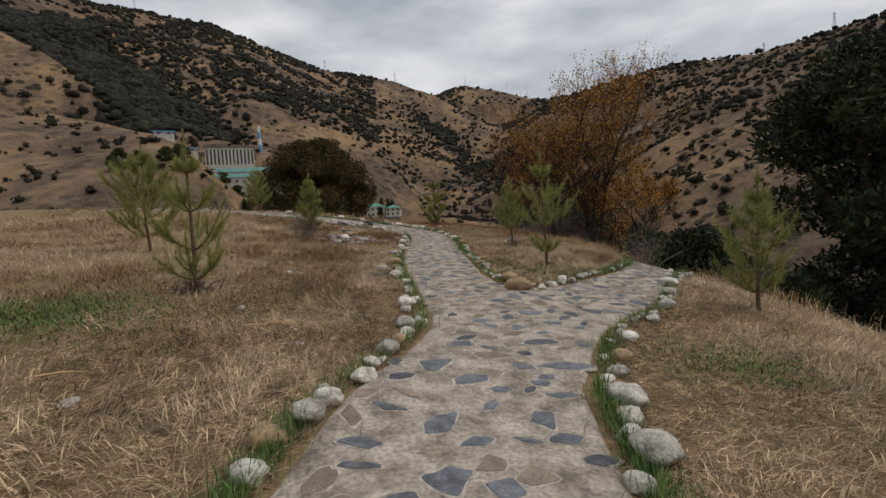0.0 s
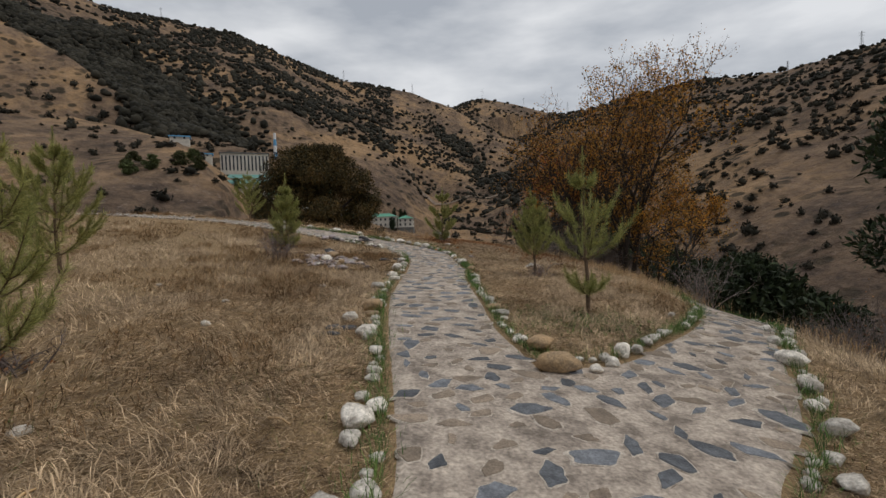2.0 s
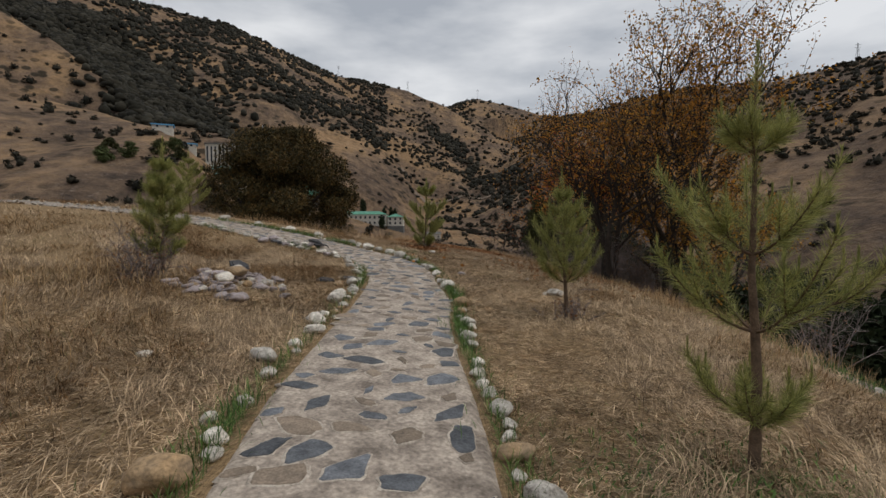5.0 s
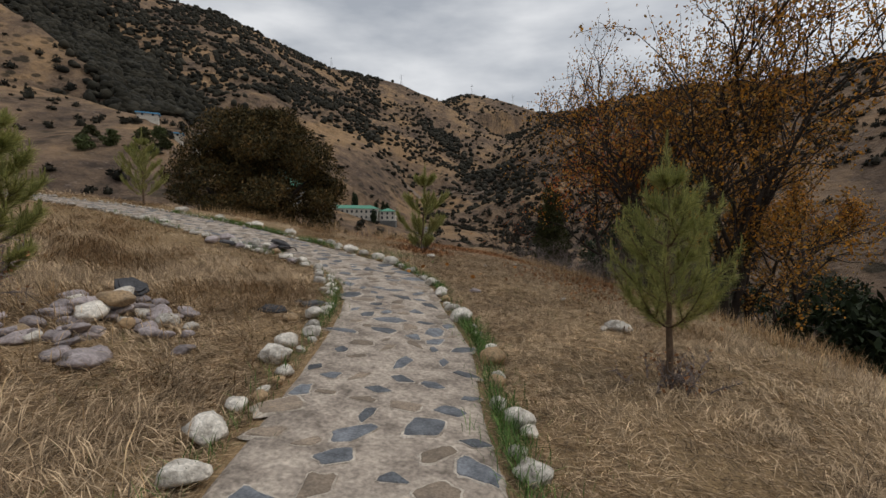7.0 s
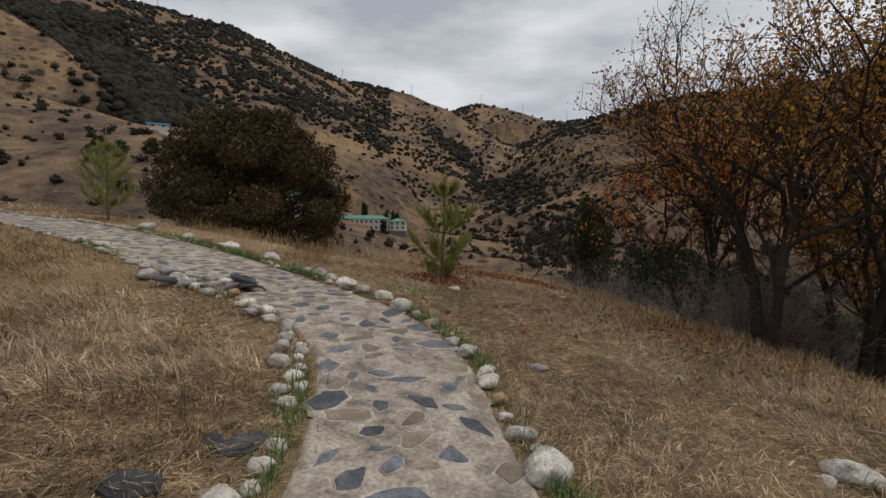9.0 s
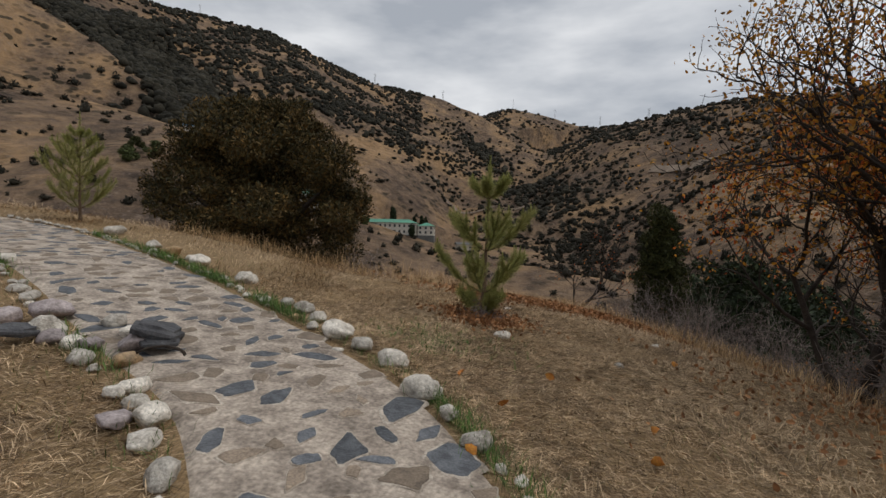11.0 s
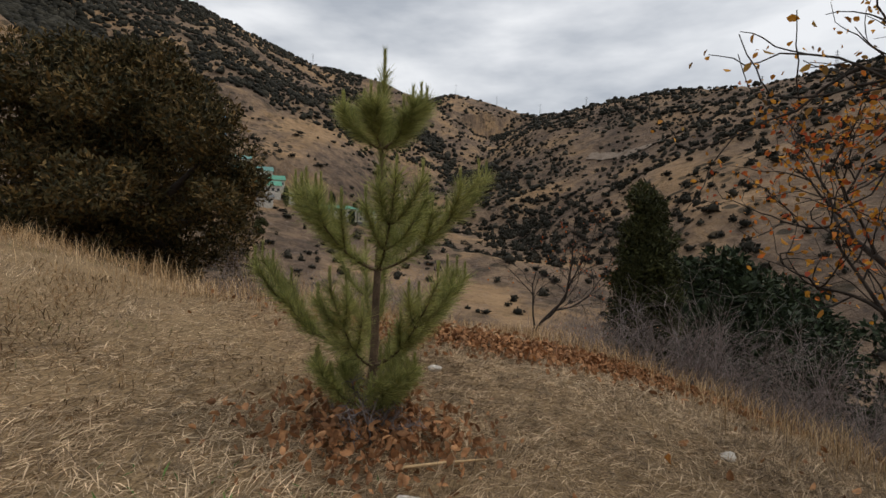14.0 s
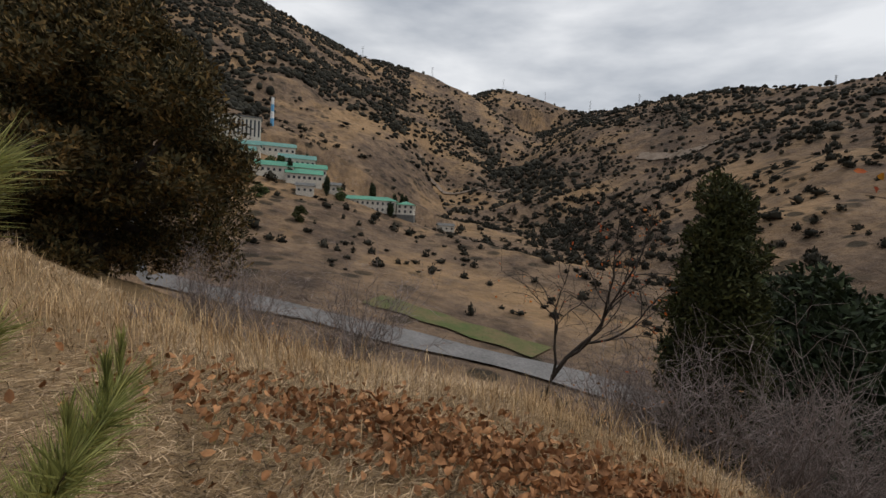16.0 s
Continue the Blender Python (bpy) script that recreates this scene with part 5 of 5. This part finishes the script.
chance = np.where(west & (tawny < 190) & (r < 520), np.clip((clump - 0.47) * 2.2, 0.035, 0.5), chance)
chance = np.where(r < 330, chance * np.where(west, 0.4, 0.9), chance)
chance = np.maximum(chance, 0.8 * np.exp(-(belt / 60) ** 2)) * np.clip((fine - 0.2) * 2.2, 0.3, 1)
chance = np.maximum(chance, 0.85 * np.exp(-(gully / 24) ** 2))
keep = rng.random(len(x)) < chance * np.where(west, 1.0, 0.9)
x, y, r, belt, gully = x[keep], y[keep], r[keep], belt[keep], gully[keep]
size = rng.uniform(1.0, 2.6, len(x)) * np.clip(0.75 + r / 900, 0.7, 1.8)
size = np.where(((belt < 75) | (gully < 26)) & (r > 420), size * 1.25, size)
near = r < 430
scrub("mountain_scrub", x[near], y[near], size[near], "dark juniper bushes scattered over the nearer slopes", SPRAYS)
scrub("mountain_scrub", x[~near], y[~near], size[~near], "dark juniper scrub scattered over the high mountain slopes", BLOBS)
# close forest in the dark belt
x, y, a, r = polar(60000, -64, -26, 330, 720)
belt = along(BELT, x, y)[0]
keep = rng.random(len(x)) < np.exp(-(belt / 40) ** 4) * np.clip((fbm(x / 30, y / 30, 89, 4) - 0.25) * 3, 0.25, 1)
scrub("mountain_forest", x[keep], y[keep], rng.uniform(2.2, 4.6, keep.sum()), "dark forest belt climbing the mountain behind the spur", BLOBS)
# closer cover on the high dark mountain
x, y, a, r = polar(34000, -66, -12, 480, 1050)
clump = fbm(x / 70, y / 70, 83, 5)
keep = rng.random(len(x)) < np.clip((clump - 0.38) * 2.6, 0.02, 0.5) * np.clip((along(RIDGES[0][1], x, y)[0] - 60) / 120, 0, 1)
scrub("mountain_scrub", x[keep], y[keep], rng.uniform(1.6, 4.0, keep.sum()), "close dark scrub covering the high mountain", BLOBS)
# even cover on the opposite hill
x, y, a, r = polar(19000, 3, 64, 230, 700)
fine = fbm(x / 22, y / 22, 87, 4)
keep = rng.random(len(x)) < np.clip((fine - 0.30) * 1.9, 0.04, 0.7) * np.interp(r, [230, 420], [0.45, 1.0])
x, y, r = x[keep], y[keep], r[keep]
size = rng.uniform(0.9, 2.5, len(x))
near = r < 330
scrub("mountain_scrub", x[near], y[near], size[near], "dark bushes dotted over the opposite hillside", SPRAYS)
scrub("mountain_scrub", x[~near], y[~near], size[~near], "dark scrub covering the upper opposite hillside", BLOBS)
# scattered bushes in the valley below the terrace
x, y, a, r = polar(2600, -50, 45, 70, 280)
clump = fbm(x / 25, y / 25, 91, 4)
keep = (rng.random(len(x)) < np.clip((clump - 0.42) * 2.2, 0.02, 0.6)) & ~((np.abs(y - 97) < 16) & (x > -60) & (x < 30))
scrub("valley_scrub", x[keep], y[keep], rng.uniform(0.6, 1.7, keep.sum()), "dark bushes dotted over the valley floor and banks", SPRAYS)

# ---------- valley road, field and terraces ----------
def drape(name, points, width, mat, label, category, lift, count=90, across=7, kind="structure"):
    line = smooth_line(points, count)
    t = unit(np.gradient(line, axis=0))
    nrm = np.stack([-t[:, 1], t[:, 0]], 1)
    s = np.linspace(-0.5, 0.5, across)
    w = width * (1 + 0.12 * np.sin(np.arange(count) * 0.35))[:, None, None]
    g = line[:, None] + nrm[:, None] * s[None, :, None] * w
    x, y = g[..., 0].ravel(), g[..., 1].ravel()
    idx = np.arange(count * across).reshape(count, across)
    f = np.stack([idx[:-1, :-1], idx[:-1, 1:], idx[1:, 1:], idx[1:, :-1]], -1).reshape(-1, 4)
    ob = fast_mesh(name, np.stack([x, y, land(x, y) + lift], 1), f, mat, smooth=True)
    return tagged(ob, label, category, kind=kind)


drape("road", [(-70, 101), (-45, 97), (-30, 95), (-15, 93), (0, 91), (14, 87), (30, 80), (50, 70)], 6.5, M_ROAD, "grey asphalt valley road below the terrace", "road", 0.35)
drape("grass_field", [(-24, 110), (-14, 107), (-4, 103), (6, 98)], 7, M_FIELD, "strip of bright green grass above the road", "field", 0.3, 60)
drape("dirt_track", ray_line((-50, 330), (-40, 300), (-32, 300), (-26, 310), (-20, 330)), 4, M_GROUND, "pale dirt track across the hillside", "track", 0.5)
M_TERRACE = material("terrace_earth", (0.3, 0.2, 0.115), 0.95, (0.2, 0.135, 0.08), 0.2, 3, 0.2, 6)
M_PALE = material("pale_dust", (0.27, 0.21, 0.16), 0.95, (0.19, 0.145, 0.11), 0.2, 3, 0.2, 6)
drape("hill_track", ray_line((-12, 600), (-7, 560), (-3, 545), (0.5, 540)), 5, M_PALE, "pale track cut across the brown slope", "track", 1.2)
drape("quarry_cut", ray_line((13.5, 470), (17, 450), (20, 440), (23, 430)), 9, M_PALE, "pale cutting along the opposite hillside", "track", 1.2)
for k, d in enumerate((262, 276, 292)):
    drape("field_terrace", ray_line((-8, d), (-4, d - 6), (0, d - 14), (3, d - 24)), 1.2, M_TERRACE, "low earth terrace of the hillside fields", "terrace", 0.5, 50, 3)


# ---------- village ----------
def box(bm, x0, x1, y0, y1, z0, z1):
    v = [bm.verts.new(c) for c in ((x0, y0, z0), (x1, y0, z0), (x1, y1, z0), (x0, y1, z0), (x0, y0, z1), (x1, y0, z1), (x1, y1, z1), (x0, y1, z1))]
    for q in ((0, 3, 2, 1), (4, 5, 6, 7), (0, 1, 5, 4), (1, 2, 6, 5), (2, 3, 7, 6), (3, 0, 4, 7)):
        bm.faces.new([v[k] for k in q])


def window_mesh(w, h):
    bm = bmesh.new()
    box(bm, -w / 2, w / 2, -0.05, 0.05, 0, h)
    me = bpy.data.meshes.new("window")
    bm.to_mesh(me)
    bm.free()
    me.materials.append(M_GLASS)
    return me


def building(name, x, y, length, depth, height, turn, label, roof_mat, rows=2, cols=8, roof="gable", roof_h=2.0, win=(0.9, 1.2), z=None, plinth=0.0, fins=False, wall_mat=M_WALL, group="village houses"):
    z = land1(x, y) if z is None else z
    root = thing(name, x, y, z, label, "building", group, turn=turn)
    bm = bmesh.new()
    box(bm, -length / 2, length / 2, -depth / 2, depth / 2, -4 if not plinth else plinth, height)
    part("wall", bm, wall_mat, root)
    if plinth:
        bm = bmesh.new()
        box(bm, -length / 2 - 0.1, length / 2 + 0.1, -depth / 2 - 0.1, depth / 2 + 0.1, -4, plinth)
        part("plinth", bm, M_PLINTH, root)
    bm = bmesh.new()
    o = 0.5
    if roof == "flat":
        box(bm, -length / 2 - o, length / 2 + o, -depth / 2 - o, depth / 2 + o, height, height + 0.5)
    else:
        hip = depth * 0.45 if roof == "hip" else 0
        e = [bm.verts.new(c) for c in ((-length / 2 - o, -depth / 2 - o, height), (length / 2 + o, -depth / 2 - o, height), (length / 2 + o, depth / 2 + o, height), (-length / 2 - o, depth / 2 + o, height))]
        t = [bm.verts.new((-length / 2 - o + hip, 0, height + roof_h)), bm.verts.new((length / 2 + o - hip, 0, height + roof_h))]
        for q in ((e[0], e[1], t[1], t[0]), (e[2], e[3], t[0], t[1]), (e[1], e[2], t[1]), (e[3], e[0], t[0]), (e[3], e[2], e[1], e[0])):
            bm.faces.new(q)
    part("roof", bm, roof_mat, root)
    if fins:
        for k in range(cols):
            me = window_mesh(length / cols * 0.42, height - 1.6)
            ob = new("window", me)
            ob.parent = root
            ob.location = (-length / 2 + length * (k + 0.5) / cols, -depth / 2 - 0.02, 0.6)
    else:
        me = window_mesh(*win)
        base = plinth + 0.3
        storey = (height - base) / max(rows, 1)
        for i in range(rows):
            for k in range(cols):
                ob = new("window", me)
                ob.parent = root
                ob.location = (-length / 2 + length * (k + 0.5) / cols, -depth / 2 - 0.02, base + storey * (i + 0.25))
            for side in (-1, 1):
                ob = new("window", me)
                ob.parent = root
                ob.matrix_basis = pose(side * (length / 2 + 0.02), 0, base + storey * (i + 0.25), 0, 0, 90)
    return root


building("long_house", -53.9, 204.5, 23, 9, 5.4, 6, "long white two-storey building with a green roof", M_ROOF, 2, 12, "hip", 1.5, (0.75, 1.0), 2.0, 0.6)
building("house_wing", -38.9, 206.5, 6.4, 8, 4.4, 6, "lower white wing with a green roof", M_ROOF, 2, 3, "hip", 1.4, (0.75, 1.0), 2.0, 0.6)
building("institute_block", -118.5, 219, 21, 8, 8.6, 28, "pale block with tall vertical window bays", M_PLINTH, 1, 13, "flat", 1, z=31.2, fins=True)
for k, (x, y, ln, hh, rf) in enumerate([(-109, 203, 20, 2.6, M_TEALROOF), (-104, 190, 20, 2.6, M_TEALROOF), (-100.5, 221, 16, 2.6, M_TEALROOF), (-86.5, 212, 14, 2.6, M_TEALROOF), (-79, 208, 12, 2.4, M_ROOF), (-88, 196, 14, 2.4, M_ROOF), (-77.5, 199, 13, 2.4, M_ROOF)]):
    building("village_house", x, y, ln, 7, hh + 0.5, 26, "low white village house with a teal sheet-metal roof", rf, 1, 7, "gable", 2.0, (0.9, 1.0))
for x, y, ln in [(-72, 188, 6), (-66, 200, 5), (-30, 262, 8), (-60, 242, 6)]:
    building("cottage", x, y, ln, 5, 2.8, 20, "small pale cottage with a grey roof", M_PLINTH, 1, 3, "gable", 1.2, (0.8, 0.9))
for x, y in [(-128, 186), (-121, 190)]:
    building("shed", x, y, 7, 4, 1.3, 30, "low shed with a bright blue roof", M_BLUE, 1, 2, "flat", 1, (0.8, 0.8))
chim = thing("chimney", -117.6, 249.5, land1(-117.6, 249.5), "tall chimney striped blue and white above the village", "chimney")
for k in range(4):
    t = Tubes(12)
    t.add([(0, 0, -1 + k * 3.4 if k else -3), (0, 0, 2.4 + k * 3.4)], [0.95 - 0.06 * k, 0.89 - 0.06 * k])
    t.mesh("section", M_BLUE if k % 2 == 0 else M_WHITE, chim)
# poplars and garden trees of the village
tree_rng = random.Random(31)
for x, y, h in [(-45, 226, 10), (-49, 229, 8), (-60, 231, 8), (-41, 215, 9), (-43.4, 199.5, 5), (-82, 196, 8), (-84, 162, 8), (-91, 232, 8), (-66, 193, 7), (-60, 234, 8), (-46, 240, 6)]:
    lobes = [(0.15 * math.sin(k), 0.15 * math.cos(k), h * (0.12 + 0.045 * k), 0.5 + 0.55 * math.sin(min(1, (k + 2) / 20) * 3), 0.5 + 0.55 * math.sin(min(1, (k + 2) / 20) * 3), 0.8) for k in range(19)]
    foliage_tree("poplar", x, y, land1(x, y), lobes, 1600, 0.55, M_EVERGREEN, "slim dark poplar beside the village houses", "tree", 0.2, 2, int(h * 10 + x), "village poplars", 2)
for k in range(16):
    x, y = tree_rng.uniform(-112, -58), tree_rng.uniform(130, 205)
    foliage_tree("garden_tree", x, y, land1(x, y), dome_lobes(300 + k, 2.2, 2.2, 4.4, 12, 1.1, 0.1), 1500, 0.6, M_GREENTREE if k % 3 else M_COLUMN, "round green garden tree in the village", "tree", 0.2, 1.5, 400 + k, "village trees", 3)


# ---------- pylons on the skyline ----------
def pylon(x, y, h, label):
    root = thing("pylon", x, y, land1(x, y) - 0.5, label, "pylon", "pylons on the ridge")
    for sx, sy in ((-1, -1), (1, -1), (1, 1), (-1, 1)):
        t = Tubes(4)
        t.add([(sx * h * 0.07, sy * h * 0.07, 0), (sx * 0.15, sy * 0.15, h)], [0.16, 0.1])
        t.mesh("leg", M_STEEL, root)
    for q in (0.78, 0.92):
        t = Tubes(4)
        t.add([(-h * 0.14, 0, h * q), (h * 0.14, 0, h * q)], [0.12, 0.12])
        t.mesh("cross_arm", M_STEEL, root)


for az_, far_, h in [(-36, 895, 18), (-17.5, 940, 22), (-9.5, 945, 20), (-1.2, 1145, 24), (3.6, 1145, 22), (8.6, 1095, 26), (13.5, 780, 16), (29.5, 515, 8), (34.8, 462, 14)]:
    pylon(far_ * math.sin(radians(az_)), far_ * math.cos(radians(az_)), h, "thin steel pylon standing on the ridge")

# ---------- paving slabs ----------
def slab_mesh(seed, mat, name="slab"):
    """An irregular flat stone, slightly proud, with a lighter mortar collar."""
    r = random.Random(seed)
    corners = r.choice((4, 5, 5, 6, 7))
    turn = r.uniform(0, 6.28)
    hull = []
    for k in range(corners):
        a = turn + 2 * math.pi * (k + r.uniform(-0.33, 0.33)) / corners
        q = r.uniform(0.68, 1.25) * 0.5
        hull.append((math.cos(a) * q, math.sin(a) * q))
    rim = []
    for k, (x, y) in enumerate(hull):
        x2, y2 = hull[(k + 1) % corners]
        for s in (0.0, 0.5):
            jx, jy = r.uniform(-0.03, 0.03), r.uniform(-0.03, 0.03)
            swell = r.uniform(0.9, 1.08) if s else 1.0
            rim.append(((x + (x2 - x) * s) * swell + jx, (y + (y2 - y) * s) * swell + jy))
    rim = [(p[0] * w + q[0] * (1 - w), p[1] * w + q[1] * (1 - w)) for p, q in zip(rim, rim[1:] + rim[:1]) for w in (0.78, 0.22)]
    rim = [(x + r.uniform(-0.012, 0.012), y + r.uniform(-0.012, 0.012)) for x, y in rim]
    n = len(rim)
    wide = [r.uniform(1.12, 1.4) for _ in range(n)]
    bm = bmesh.new()
    rings = []
    for s, z in ((None, -0.012), (1.1, 0.006), (1.0, 0.0065), (0.97, 0.0105), (0.88, 0.012)):
        rings.append([bm.verts.new((x * (s or wide[k]), y * (s or wide[k]), z + (r.uniform(-0.002, 0.002) if z > 0.01 else 0))) for k, (x, y) in enumerate(rim)])
    for a, (lo, hi) in enumerate(zip(rings[:-1], rings[1:])):
        for k in range(n):
            f = bm.faces.new((lo[k], lo[(k + 1) % n], hi[(k + 1) % n], hi[k]))
            f.material_index = 1 if a < 2 else 0
    bm.faces.new(rings[-1])
    me = bpy.data.meshes.new(name)
    bm.to_mesh(me)
    bm.free()
    me.materials.append(mat)
    me.materials.append(M_MORTAR)
    return me


SLATES = [slab_mesh(500 + k, M_SLATE) for k in range(26)]
TANS = [slab_mesh(560 + k, M_TANSTONE) for k in range(14)]


def pave(grid, parent, lift, seed, limit, y0, y1, skip=None):
    """Slabs laid by hand over a stretch of path: near rows first become parts, the farther ones are joined."""
    r = random.Random(seed)
    n, m = grid.shape[:2]
    centre = grid[:, m // 2]
    run = np.r_[0, np.cumsum(np.hypot(*np.diff(centre, axis=0).T))]
    placed, spots = [], []
    s = 0.2
    while s < run[-1] - 0.2:
        k = int(np.searchsorted(run, s))
        for row in range(6):
            u = 0.08 + 0.84 * (row + r.random()) / 6
            kk = min(n - 2, max(1, int(np.searchsorted(run, s + r.uniform(-0.16, 0.16)))))
            p = grid[kk, 0] * (1 - u) + grid[kk, -1] * u
            across = grid[kk, -1] - grid[kk, 0]
            a = math.atan2(across[1], across[0])
            long_ = r.uniform(0.2, 0.46) * (1.4 if r.random() < 0.2 else 1)
            wide = long_ * r.uniform(0.34, 0.74)
            if skip is not None and skip(p):
                continue
            if any(math.hypot((p[0] - q[0]), (p[1] - q[1])) < 0.34 * (long_ + q[2]) + 0.03 for q in placed[-60:]):
                continue
            turn = a + r.gauss(0, 0.75)
            placed.append((p[0], p[1], long_))
            spots.append((p[0], p[1], long_, wide, turn, r.random()))
        s += 0.17
    rest = []
    for x, y, long_, wide, turn, pick in spots:
        me = r.choice(SLATES if pick < 0.58 else TANS)
        e = 0.15
        gx1, gy1 = (land1(x + e, y) - land1(x - e, y)) / (2 * e), (land1(x, y + e) - land1(x, y - e)) / (2 * e)
        z = land1(x, y) + lift + 0.018 * float(fbm(np.array([x * 3]), np.array([y * 3]), 5, 4)[0] - 0.47)
        normal = Vector((-gx1, -gy1, 1)).normalized()
        m4 = Matrix.Translation((x, y, z)) @ normal.to_track_quat("Z", "Y").to_matrix().to_4x4()
        fwd = m4.to_3x3().inverted() @ Vector((math.cos(turn), math.sin(turn), 0))
        m4 = m4 @ Matrix.Rotation(math.atan2(fwd.y, fwd.x), 4, "Z") @ Matrix.Diagonal((long_, wide, 1, 1))
        if y0 <= y <= y1 and limit > 0:
            ob = new("slab", me)
            ob.parent = parent
            ob.matrix_basis = m4
            limit -= 1
        else:
            rest.append((me, m4))
    if rest:
        vs, fs, ix, k0 = [], [], [], 0
        for me, m4 in rest:
            vs += [tuple(m4 @ v.co) for v in me.vertices]
            for f in me.polygons:
                fs.append([k0 + v for v in f.vertices])
                ix.append(f.material_index + (0 if me.materials[0] == M_SLATE else 2))
            k0 += len(me.vertices)
        ob = mesh_object("paving", vs, fs, [M_SLATE, M_MORTAR, M_TANSTONE, M_MORTAR], parent=parent)
        ob.data.polygons.foreach_set("material_index", ix)
        tagged(ob, kind="stuff")


pave(main_grid, footpath, PATH_LIFT, 21, 300, 0, 27)
pave(spur_grid, side_path, PATH_LIFT - 0.006, 22, 110, 6, 16, skip=lambda p: bool(inside(OUTLINES[0], np.array([p[0]]), np.array([p[1]]))[0]))
